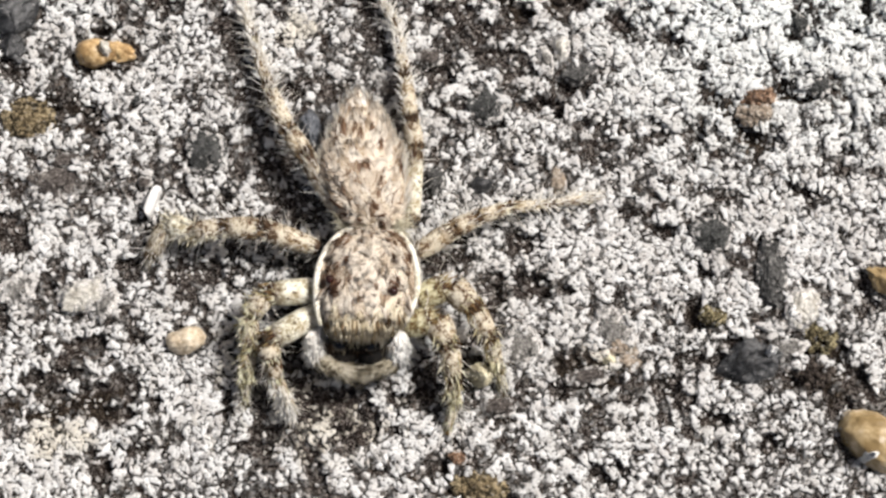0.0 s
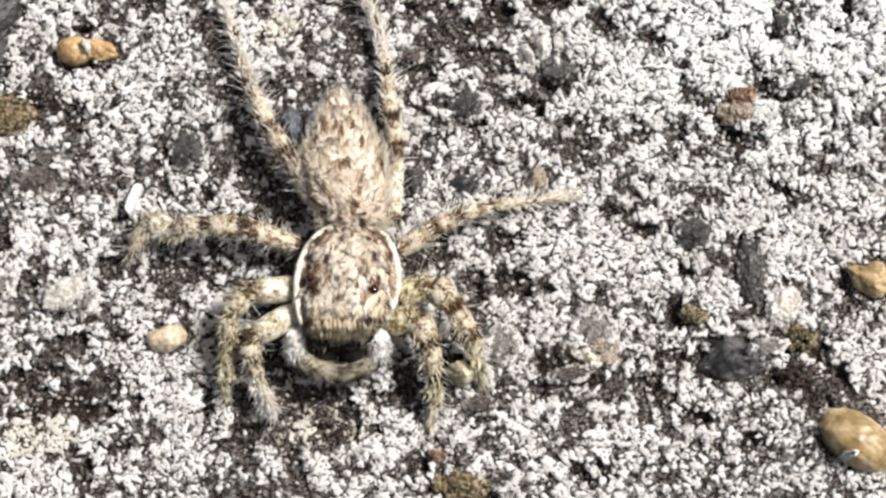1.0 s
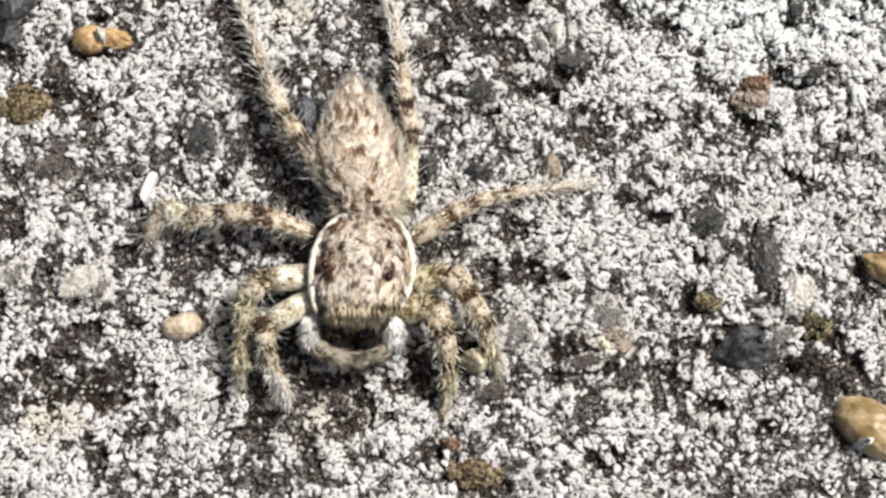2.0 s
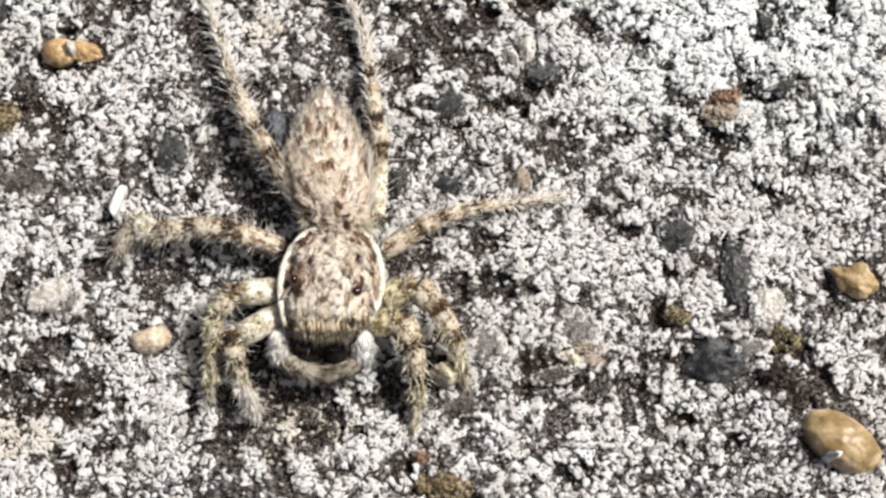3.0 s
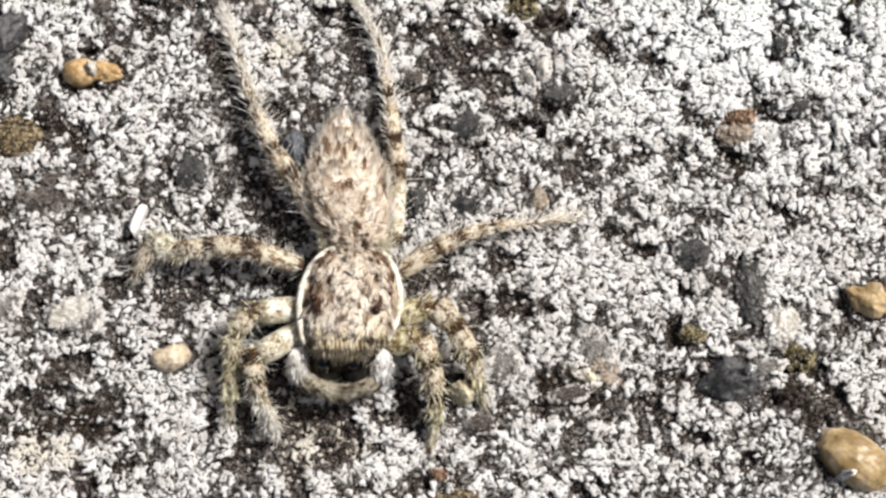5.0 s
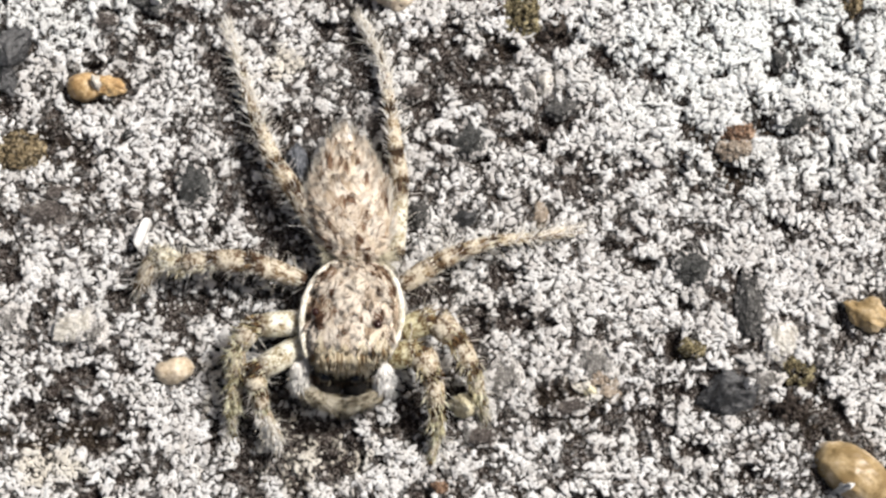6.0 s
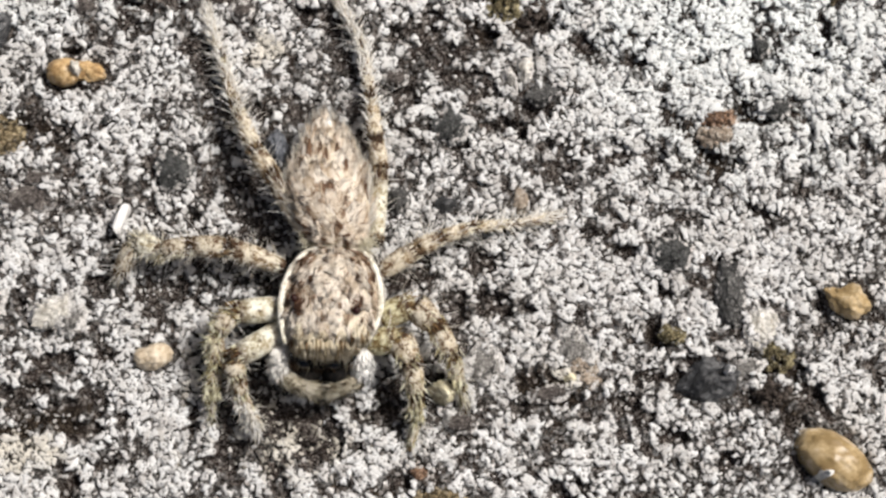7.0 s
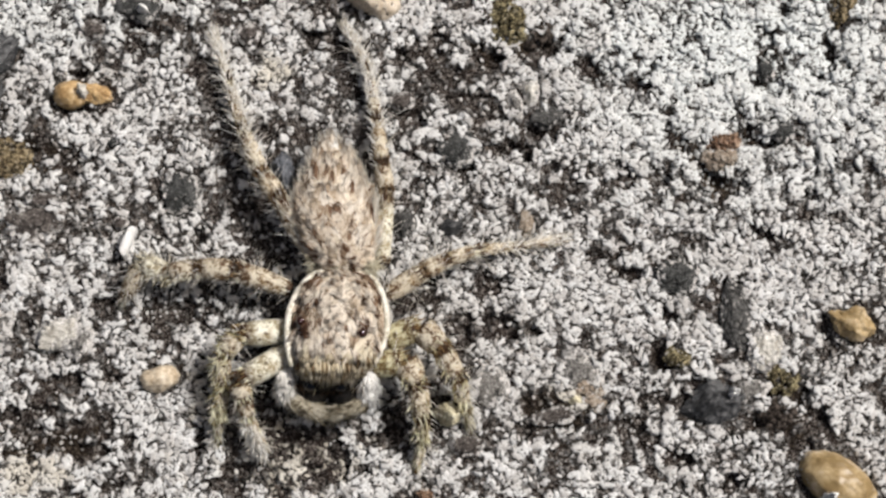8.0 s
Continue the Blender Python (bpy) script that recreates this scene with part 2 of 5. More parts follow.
ORANGE = mineral("orange_quartz", (0.32, 0.19, 0.08), (0.52, 0.35, 0.16), (0.66, 0.5, 0.3), 0.8, 0.2, 0.02, 0.5, 0.5, lichen=0.25, cracked=0)
PEACH = mineral("peach_pebble", (0.48, 0.38, 0.26), (0.64, 0.54, 0.40), (0.74, 0.66, 0.53), 0.8, 0.2, 0.02, 0.6, 0.4, lichen=0.2, cracked=0)
CREAM = mineral("cream_pebble", (0.46, 0.375, 0.27), (0.60, 0.51, 0.395), (0.68, 0.60, 0.49), 0.9, 0.2, 0.03, 0.6, 0.4, ((0.15, 0.125, 0.10), 0.60), lichen=0.2, cracked=0)
LOAM = mineral("dark_loam", (0.008, 0.006, 0.005), (0.035, 0.027, 0.022), (0.12, 0.10, 0.085), 0.3, 0.09, 0.06, 0.9, 0.2, lichen=0.3, cracked=0)
BROWN = mineral("brown_pitted_stone", (0.02, 0.015, 0.01), (0.19, 0.145, 0.08), (0.46, 0.38, 0.24), 0.35, 0.1, 0.08, 0.85, 0.2, lichen=0.4)
OLIVE = mineral("olive_brown_crumb", (0.02, 0.016, 0.01), (0.17, 0.14, 0.075), (0.50, 0.44, 0.26), 0.3, 0.09, 0.1, 0.9, 0.2, lichen=0.55)
MAUVE = mineral("mauve_stone", (0.035, 0.029, 0.026), (0.10, 0.086, 0.078), (0.22, 0.20, 0.18), 0.5, 0.1, 0.05, 0.85, 0.25, lichen=0.75)
GLOSSY = mineral("blue_black_slate", (0.013, 0.0135, 0.0145), (0.034, 0.035, 0.037), (0.085, 0.087, 0.09), 0.5, 0.12, 0.03, 0.38, 0.5, lichen=0.2, cracked=0)
SLATE = mineral("slate", (0.035, 0.0345, 0.033), (0.080, 0.079, 0.076), (0.15, 0.148, 0.142), 0.3, 0.1, 0.05, 0.75, 0.3, lichen=0.5)
BLUE = mineral("blue_grey_stone", (0.05, 0.054, 0.062), (0.125, 0.135, 0.155), (0.26, 0.275, 0.30), 0.3, 0.12, 0.04, 0.6, 0.4, lichen=0.2, cracked=0.5)
BASALT = mineral("dark_basalt", (0.018, 0.0185, 0.018), (0.055, 0.057, 0.055), (0.125, 0.126, 0.122), 0.25, 0.07, 0.05, 0.8, 0.3, lichen=0.65)
GREY = mineral("grey_stone", (0.09, 0.085, 0.078), (0.22, 0.21, 0.195), (0.42, 0.41, 0.385), 0.4, 0.09, 0.05, 0.75, 0.35, lichen=1.0)
QUARTZ = mineral("milky_quartz", (0.30, 0.28, 0.24), (0.56, 0.54, 0.485), (0.78, 0.76, 0.71), 0.7, 0.25, 0.03, 0.5, 0.5, lichen=0.8, cracked=0.5)
WHITE = mineral("white_flake", (0.7, 0.69, 0.67), (0.8, 0.8, 0.78), (0.86, 0.86, 0.85), 0.6, 0.15, 0.02, 0.7, 0.3, cracked=0)
RUST = mineral("rusty_stone", (0.04, 0.024, 0.015), (0.235, 0.14, 0.088), (0.50, 0.37, 0.27), 0.35, 0.1, 0.06, 0.85, 0.25, lichen=0.55)
TAN = mineral("tan_stone", (0.2, 0.155, 0.11), (0.36, 0.3, 0.24), (0.52, 0.47, 0.4), 0.4, 0.1, 0.05, 0.8, 0.3, lichen=0.6)
YELLOW = mineral("yellow_chip", (0.46, 0.41, 0.27), (0.66, 0.61, 0.43), (0.76, 0.72, 0.56), 0.4, 0.12, 0.03, 0.7, 0.3, lichen=0.2, cracked=0.3)


# ---- noise on arrays ----
def lattice(ix, iy, seed):
    """A random number from 0 to 1 for each whole-number place."""
    h = (ix.astype(np.int64) * 374761393 + iy.astype(np.int64) * 668265263 + seed * 974634541) & 0xFFFFFFFF
    h = ((h ^ (h >> 13)) * 1274126177) & 0xFFFFFFFF
    h = ((h ^ (h >> 16)) * 2246822519) & 0xFFFFFFFF
    return ((h ^ (h >> 15)) & 0xFFFFFF) / float(0xFFFFFF)


def value_noise(x, y, cell, seed):
    x, y = x / cell, y / cell
    ix, iy = np.floor(x), np.floor(y)
    fx, fy = x - ix, y - iy
    fx, fy = fx * fx * (3 - 2 * fx), fy * fy * (3 - 2 * fy)
    a, b = lattice(ix, iy, seed), lattice(ix + 1, iy, seed)
    c, d = lattice(ix, iy + 1, seed), lattice(ix + 1, iy + 1, seed)
    return (a * (1 - fx) + b * fx) * (1 - fy) + (c * (1 - fx) + d * fx) * fy


def cell_noise(x, y, cell, seed):
    """Distance to the nearest and the second nearest of scattered points, in cells, and the nearest one's random number."""
    x, y = x / cell, y / cell
    ix, iy = np.floor(x), np.floor(y)
    one, two, tag = np.full(x.shape, 9.0), np.full(x.shape, 9.0), np.zeros(x.shape)
    for ox in (-1, 0, 1):
        for oy in (-1, 0, 1):
            cx, cy = ix + ox, iy + oy
            d = np.hypot(cx + lattice(cx, cy, seed) - x, cy + lattice(cx, cy, seed + 1) - y)
            near = d < one
            two = np.where(near, one, np.minimum(two, d))
            tag = np.where(near, lattice(cx, cy, seed + 2), tag)
            one = np.where(near, d, one)
    return one, two, tag


def smooth(a, b, v):
    t = np.clip((v - a) / (b - a), 0, 1)
    return t * t * (3 - 2 * t)


# ---- plan of the slab's surface ----
PITS, COVERS, TINTS, SOILS, BEDS, COOLS = [], [], [], [], [], []


def pit(x, y, rx, ry, turn=0, deep=0.5):
    """A hole or crevice in the crust, kept shallow; the bare colour carries its depth shade."""
    PITS.append((x, y, rx, ry, turn, deep))


def cover(x, y, rx, ry, turn, much):
    """A stretch with more (or less) lichen than elsewhere."""
    COVERS.append((x, y, rx, ry, turn, much))


def tint(x, y, rx, ry, turn=0):
    TINTS.append((x, y, rx, ry, turn, 1))


def cool(x, y, rx, ry, turn=0):
    """A stretch where the lichen is a cold bluish white."""
    COOLS.append((x, y, rx, ry, turn, 1))


def soil(x, y, rx, ry, turn=0):
    SOILS.append((x, y, rx, ry, turn, 1))


def oval(X, Y, x, y, rx, ry, turn):
    """1 at the middle of an oval, 0 at its edge and less outside."""
    c, s = math.cos(radians(turn)), math.sin(radians(turn))
    u, v = ((X - x) * c + (Y - y) * s) / rx, (-(X - x) * s + (Y - y) * c) / ry
    return 1 - np.hypot(u, v)


# crevices and bare hollows
pit(-10.64, -4.74, 1.16, 0.26, 6, 0.72)
pit(-9.99, -4.91, 0.66, 0.23, -20, 0.65)
pit(-11.00, -3.76, 0.99, 0.21, 8, 0.58)
pit(-9.12, -3.83, 0.46, 0.30, 30, 0.50)
pit(-10.13, -2.78, 0.74, 0.17, 0, 0.50)
pit(-4.41, 4.69, 0.43, 0.30, 0, 0.65)
pit(-4.71, 1.62, 0.74, 1.16, 30, 0.43)
pit(-5.83, 4.26, 0.49, 1.82, 12, 0.32)
pit(-7.15, -0.52, 1.02, 0.33, 0, 0.65)
pit(-6.44, 1.45, 0.26, 0.23, 0, 0.58)
pit(-7.61, 1.87, 0.17, 0.46, 30, 0.43)
pit(-2.26, -4.81, 0.36, 0.56, 0, 0.65)
pit(-4.94, -5.26, 1.16, 0.66, 0, 0.24)
pit(-3.35, -4.75, 0.62, 0.34, 15, 0.30)
pit(-1.37, -3.80, 0.83, 0.36, 0, 0.36)
pit(0.10, -0.32, 0.99, 0.43, 20, 0.40)
pit(2.40, -1.24, 0.46, 0.53, 0, 0.43)
pit(4.59, 2.97, 0.41, 0.49, 0, 0.50)
pit(5.39, 1.03, 0.83, 0.17, -6, 0.50)
pit(6.44, 3.66, 0.74, 0.15, -35, 0.50)
pit(7.88, 4.94, 0.30, 0.66, 20, 0.50)
pit(7.78, 4.34, 0.36, 0.33, 0, 0.43)
pit(5.56, 6.59, 0.23, 0.46, 0, 0.50)
pit(6.65, 6.33, 0.91, 0.17, -10, 0.43)
pit(10.60, 6.33, 0.40, 0.40, 0, 0.58)
pit(11.96, 4.26, 0.15, 0.99, 4, 0.43)
pit(11.73, 2.38, 0.23, 0.49, 10, 0.50)
pit(10.55, 1.79, 0.58, 0.21, -20, 0.43)
pit(8.76, 3.23, 0.46, 0.30, 0, 0.58)
pit(8.92, 6.50, 0.49, 0.23, -20, 0.43)
pit(7.21, -3.22, 0.36, 0.23, 0, 0.58)
pit(11.39, -2.97, 0.36, 0.74, 25, 0.65)
pit(11.77, -3.80, 0.41, 0.58, 10, 0.72)
pit(11.02, -4.12, 0.58, 0.41, 0, 0.50)
pit(9.10, -2.64, 1.16, 0.23, 0, 0.43)
pit(4.64, 6.85, 0.40, 0.17, 0, 0.43)
pit(1.95, 7.02, 0.49, 0.26, 0, 0.50)
pit(-2.42, 6.50, 0.49, 0.83, 0, 0.29)
pit(0.60, 6.15, 0.83, 0.49, 0, 0.36)
pit(3.85, -4.12, 0.83, 0.20, 0, 0.36)
pit(9.51, -5.83, 0.46, 0.23, 20, 0.36)
pit(12.49, -1.82, 0.49, 0.30, 0, 0.36)
pit(-9.96, 2.55, 0.33, 0.66, 20, 0.32)
pit(-8.89, -0.32, 0.49, 0.23, 0, 0.36)
pit(-10.25, 4.00, 0.83, 0.26, -10, 0.36)
pit(-10.32, 6.47, 0.74, 0.13, 8, 0.50)
pit(-10.29, 5.50, 0.66, 0.15, -4, 0.50)
pit(-13.14, 5.46, 0.58, 0.23, 0, 0.50)
pit(-9.62, -6.40, 0.74, 0.26, -10, 0.36)
pit(-1.36, -6.72, 0.99, 0.41, 0, 0.32)
pit(-2.76, 8.57, 0.49, 0.33, -45, 0.50)
pit(-3.97, 9.47, 0.49, 0.49, 0, 0.36)
pit(-2.41, 7.51, 0.26, 0.66, 0, 0.50)
pit(-7.65, 8.13, 0.99, 0.23, -10, 0.58)
pit(2.05, 7.15, 0.58, 0.30, 0, 0.65)
pit(6.54, 8.93, 0.40, 0.26, 0, 0.58)
pit(9.83, 9.46, 0.43, 0.49, 0, 0.58)
pit(8.98, 9.82, 0.66, 0.20, 0, 0.50)
pit(5.30, 6.71, 0.30, 0.43, 0, 0.50)
pit(10.60, 6.53, 0.33, 0.66, 0, 0.50)
pit(1.19, 6.53, 0.66, 0.33, 0, 0.29)
pit(0.68, 7.68, 0.66, 0.23, 0, 0.36)
pit(12.51, 7.32, 0.26, 0.66, 0, 0.36)

# where the lichen is thick, and where it is thin
cover(-7.60, 4.94, 1.98, 1.82, 0, 0.45)
cover(-7.89, -4.29, 2.15, 1.82, 0, 0.45)
cover(-10.91, -6.72, 2.15, 0.99, 0, 0.55)
cover(5.79, 4.94, 2.15, 1.49, 0, 0.55)
cover(11.15, 5.29, 1.98, 1.32, 0, 0.6)
cover(8.65, 5.63, 4.79, 2.15, 0, 0.45)
cover(11.52, 1.03, 2.64, 2.15, 0, 0.4)
cover(2.86, -5.91, 3.14, 1.49, 0, -0.17)
cover(-0.40, 3.23, 1.16, 1.98, 0, -0.17)
cover(2.43, 3.31, 1.82, 0.99, 0, 0.55)
cover(4.88, -0.15, 2.64, 1.49, 0, 0.3)
cover(10.18, 0.69, 2.97, 0.99, 0, 0.35)
cover(12.20, -2.97, 0.83, 1.16, 0, 0.5)
cover(7.73, 8.39, 2.64, 1.49, 0, 0.5)
cover(-4.12, 6.98, 2.48, 1.16, 0, 0.35)
cover(-11.73, 9.30, 2.48, 0.99, 0, 0.1)
cover(-1.52, -5.91, 0.99, 0.66, 0, 0.4)
cover(-4.67, -1.32, 1.32, 0.49, 0, 0.2)
cover(1.28, 6.50, 1.82, 1.49, 0, -0.23)
cover(-2.92, 5.63, 2.48, 1.98, 0, -0.40)
cover(0.77, 4.26, 1.16, 1.16, 0, -0.17)
cover(-0.07, 2.38, 0.99, 1.65, 0, -0.10)
cover(9.42, 2.89, 1.49, 0.99, 0, -0.17)
cover(10.56, -3.30, 2.15, 1.49, 0, -0.25)
cover(7.90, -5.26, 2.31, 0.99, 0, -0.15)
cover(3.69, -3.63, 2.31, 1.32, 0, -0.35)
cover(1.57, -2.64, 1.16, 1.65, 0, -0.17)
# thinned below the palps partly to paint in the spider's contact shadow
cover(-3.16, -4.86, 3.14, 1.32, 0, -0.38)
cover(-10.52, 2.04, 2.15, 2.15, 0, -0.12)
cover(-10.39, -2.48, 2.15, 1.16, 0, -0.15)
cover(-5.89, 2.72, 1.82, 2.64, 0, -0.17)
cover(-7.47, -0.99, 2.48, 0.83, 0, -0.07)
cover(-5.01, -0.49, 1.16, 0.66, 0, 0.1)
cover(12.85, 5.81, 0.83, 3.30, 0, -0.15)
cover(12.70, 7.85, 1.49, 2.15, 0, -0.17)
cover(3.09, 8.04, 2.15, 1.49, 0, -0.25)
cover(-8.09, 8.40, 2.15, 0.99, 0, -0.15)
tint(-10.95, -5.51, 1.24, 0.83)
tint(4.84, -3.30, 0.83, 0.49)
tint(-4.27, 6.59, 0.83, 0.58)
tint(4.48, 9.55, 0.66, 0.41)
soil(10.97, -3.30, 0.91, 1.24, 30)
soil(0.58, -6.72, 1.32, 0.83)
soil(7.97, -2.07, 0.74, 0.41)
soil(9.36, 4.08, 1.32, 1.16)
soil(2.74, 8.04, 1.49, 1.24)
soil(-12.07, 3.66, 1.32, 0.99)
soil(-10.81, -4.69, 1.32, 0.41)
cover(-10.66, -4.24, 1.32, 0.30, 0, 0.5)
# next two: bare ground by the front legs, darkened for the spider's shadow too
cover(-5.13, -3.30, 1.65, 1.98, 0, -0.50)
cover(-0.07, -3.30, 1.65, 1.65, 0, -0.35)
cover(0.26, -0.49, 1.49, 0.83, 0, -0.25)
cover(0.93, 3.23, 1.98, 0.99, 0, -0.20)
cover(11.79, -0.65, 2.15, 1.49, 0, 0.3)
cover(-12.17, 6.50, 1.49, 0.99, 0, 0.3)
cover(-12.17, -2.97, 1.49, 0.99, 0, 0.3)
cover(11.30, -5.75, 2.64, 1.49, 0, 0.25)

pit(0.02, -0.49, 0.74, 0.26, 10, 0.65)
pit(-0.56, -3.55, 0.66, 0.40, 20, 0.58)
pit(-4.15, -3.30, 0.56, 0.43, 0, 0.50)
pit(-3.41, -4.12, 0.43, 0.23, 0, 0.50)
pit(-1.32, 3.23, 0.20, 0.99, 0, 0.43)
pit(0.10, 4.26, 0.49, 0.26, 10, 0.43)
pit(0.77, 7.20, 0.66, 0.26, 0, 0.50)
pit(-0.40, 6.50, 0.59, 0.36, 0, 0.43)
pit(2.03, 5.29, 0.43, 0.33, 0, 0.43)
cover(0.10, 5.98, 1.82, 1.98, 0, -0.25)
cover(0.27, 2.38, 1.32, 1.98, 0, -0.12)
cover(-3.65, -3.96, 1.82, 0.99, 0, -0.20)
pit(11.23, -2.64, 0.30, 0.49, 30, 0.58)
pit(10.55, -3.55, 0.43, 0.26, 20, 0.58)
pit(4.34, -3.96, 0.99, 0.20, 5, 0.58)
soil(4.34, -3.71, 1.16, 0.66)
cover(-9.60, 4.60, 1.49, 1.16, 0, 0.3)
cover(-6.41, 4.08, 0.99, 1.49, 0, 0.25)
cover(12.59, 3.23, 1.49, 1.98, 0, 0.3)
cover(9.05, 1.53, 1.98, 0.99, 0, 0.25)
cover(-11.93, -0.49, 1.49, 0.66, 0, -0.15)
cover(-11.80, -4.29, 1.16, 0.83, 0, -0.10)
cover(3.66, -6.40, 1.98, 0.66, 0, -0.15)
cover(-5.63, -2.64, 0.99, 0.99, 0, -0.15)
pit(-4.33, -2.40, 0.59, 0.23, 20, 0.65)
pit(-5.36, -4.12, 0.43, 0.43, 0, 0.43)
pit(1.00, -2.89, 0.26, 0.66, 0, 0.50)
pit(-0.47, -4.61, 0.36, 0.66, 0, 0.50)
cool(10.33, 5.81, 6.93, 4.29)
cool(9.46, 8.57, 6.93, 3.80)
cool(-11.21, 8.94, 5.45, 2.48)
cover(6.01, 8.39, 2.48, 1.49, 0, 0.35)
cover(10.81, 7.68, 2.48, 1.98, 0, 0.4)
cover(-11.69, 8.05, 0.99, 0.66, 0, -0.20)
cover(-5.52, 8.93, 1.49, 1.16, 0, -0.20)
cover(-1.90, 9.47, 1.32, 0.99, 0, -0.25)
pit(-3.16, -4.53, 0.83, 0.17, 0, 0.36)
pit(-4.63, -4.29, 0.49, 0.26, 0, 0.50)
cover(-3.98, -4.29, 1.82, 0.99, 0, -0.17)
cover(0.75, -1.98, 0.99, 1.49, 0, -0.25)
cover(-0.39, -4.29, 0.99, 1.16, 0, -0.25)
pit(-0.65, 0.94, 0.49, 0.36, 20, 0.43)
pit(0.02, 2.89, 0.36, 0.59, 0, 0.43)
pit(6.12, -4.86, 0.40, 0.26, 0, 0.43)
# next two dull the lichen's colour where the spider shades it
tint(-3.89, -4.86, 2.81, 1.32)
tint(-5.46, -3.47, 1.16, 1.49)
cover(-5.44, -4.29, 0.99, 1.32, 0, -0.23)
cover(4.52, -2.97, 1.82, 1.16, 0, -0.10)
cover(12.32, 0.18, 1.32, 1.98, 0, 0.3)

# hollows seen between the lichen patches
pit(-10.77, -4.31, 1.50, 0.30, 5, 1.0)
pit(-9.43, -4.84, 0.61, 0.27, 0, 1.0)
pit(-13.03, 5.28, 0.53, 0.23, 0, 1.0)
pit(-13.40, 8.46, 0.48, 0.27, 0, 1.0)
pit(-9.78, 8.01, 0.53, 0.31, 0, 1.0)
pit(-8.07, 8.01, 0.86, 0.23, -8, 1.0)
pit(-8.40, 7.39, 0.53, 0.31, -20, 1.0)
pit(-7.40, 8.90, 0.27, 0.15, 0, 1.0)
pit(-6.50, 6.68, 0.34, 0.38, 0, 1.0)
pit(-6.23, 6.16, 0.42, 0.34, 0, 1.0)
pit(-10.00, 6.60, 0.57, 0.13, 8, 1.0)
pit(-10.31, 5.44, 0.69, 0.19, 0, 1.0)
pit(-9.09, 4.41, 0.23, 0.31, 0, 1.0)
pit(-11.55, 4.33, 0.27, 0.27, 0, 1.0)
pit(-10.26, 3.89, 0.42, 0.42, 0, 1.0)
pit(-12.68, 0.46, 0.42, 0.86, 25, 1.0)
pit(-6.41, 1.48, 0.25, 0.25, 0, 1.0)
pit(-7.12, -0.72, 0.99, 0.34, -8, 1.0)
pit(-8.96, -0.55, 0.57, 0.31, 0, 1.0)
pit(-10.16, -2.73, 0.72, 0.19, 0, 1.0)
pit(-8.91, -2.73, 0.31, 0.23, 0, 1.0)
pit(-11.45, -1.14, 0.19, 0.27, 0, 1.0)
pit(-12.84, -1.98, 0.31, 0.27, 0, 1.0)
pit(2.05, 7.12, 0.72, 0.32, -10, 1.0)
pit(3.93, 7.47, 0.53, 0.42, 0, 1.0)
pit(1.19, 6.59, 0.27, 0.27, 0, 1.0)
pit(0.68, 7.83, 0.27, 0.34, 0, 1.0)
pit(1.72, 9.61, 0.34, 0.19, 0, 1.0)
pit(1.53, 5.80, 0.48, 0.23, 0, 1.0)
pit(2.46, 5.36, 0.27, 0.34, 0, 1.0)
pit(3.99, 4.93, 0.57, 0.34, 10, 1.0)
pit(2.96, 4.32, 0.53, 0.25, 0, 1.0)
pit(3.38, 4.06, 0.19, 0.23, 0, 1.0)
pit(2.70, 3.62, 0.21, 0.17, 0, 1.0)
pit(4.64, 3.02, 0.42, 0.53, 0, 1.0)
pit(5.29, 6.85, 0.31, 0.34, 0, 1.0)
pit(6.14, 6.76, 0.34, 0.27, 0, 1.0)
pit(1.60, 3.80, 0.38, 0.27, 0, 1.0)
pit(4.14, 3.71, 0.25, 0.21, 0, 1.0)
pit(9.90, 9.60, 0.32, 0.46, 0, 1.0)
pit(9.22, 9.78, 0.46, 0.21, 0, 1.0)
pit(8.77, 9.33, 0.29, 0.27, 0, 1.0)
pit(6.44, 8.89, 0.38, 0.21, 0, 1.0)
pit(7.74, 9.21, 0.21, 0.17, 0, 1.0)
pit(10.79, 7.73, 0.23, 0.29, 0, 1.0)
pit(12.57, 7.38, 0.29, 0.38, 0, 1.0)
pit(10.66, 6.32, 0.38, 0.42, 0, 1.0)
pit(10.59, 6.76, 0.21, 0.29, 0, 1.0)
pit(9.90, 6.76, 0.29, 0.13, 0, 1.0)
pit(11.27, 6.85, 0.42, 0.15, 25, 1.0)
pit(8.36, 6.67, 0.25, 0.19, 0, 1.0)
pit(8.69, 6.32, 0.32, 0.27, -30, 1.0)
pit(7.17, 6.68, 0.23, 0.15, 0, 1.0)
pit(6.82, 6.32, 0.17, 0.29, 0, 1.0)
pit(7.67, 5.01, 0.21, 0.53, 0, 1.0)
pit(9.77, 5.04, 0.57, 0.25, -15, 1.0)
pit(10.26, 4.66, 0.65, 0.23, -25, 1.0)
pit(8.79, 3.45, 0.32, 0.53, 0, 1.0)
pit(9.46, 3.19, 0.69, 0.29, 0, 1.0)
pit(12.07, 4.31, 0.15, 0.61, 0, 1.0)
pit(11.82, 3.19, 0.25, 0.57, 0, 1.0)
pit(6.42, 3.36, 0.29, 0.29, 0, 1.0)
pit(7.43, 3.45, 0.25, 0.29, 0, 1.0)
pit(12.12, 6.67, 0.29, 0.17, 0, 1.0)
pit(12.26, 5.97, 0.29, 0.15, 0, 1.0)
pit(11.25, 8.71, 0.21, 0.25, 0, 1.0)
pit(2.16, 0.12, 0.57, 0.34, 0, 1.0)
pit(2.49, -1.07, 0.61, 0.53, -30, 1.0)
pit(5.36, 1.05, 0.46, 0.15, 0, 1.0)
pit(10.51, 1.73, 0.46, 0.27, -20, 1.0)
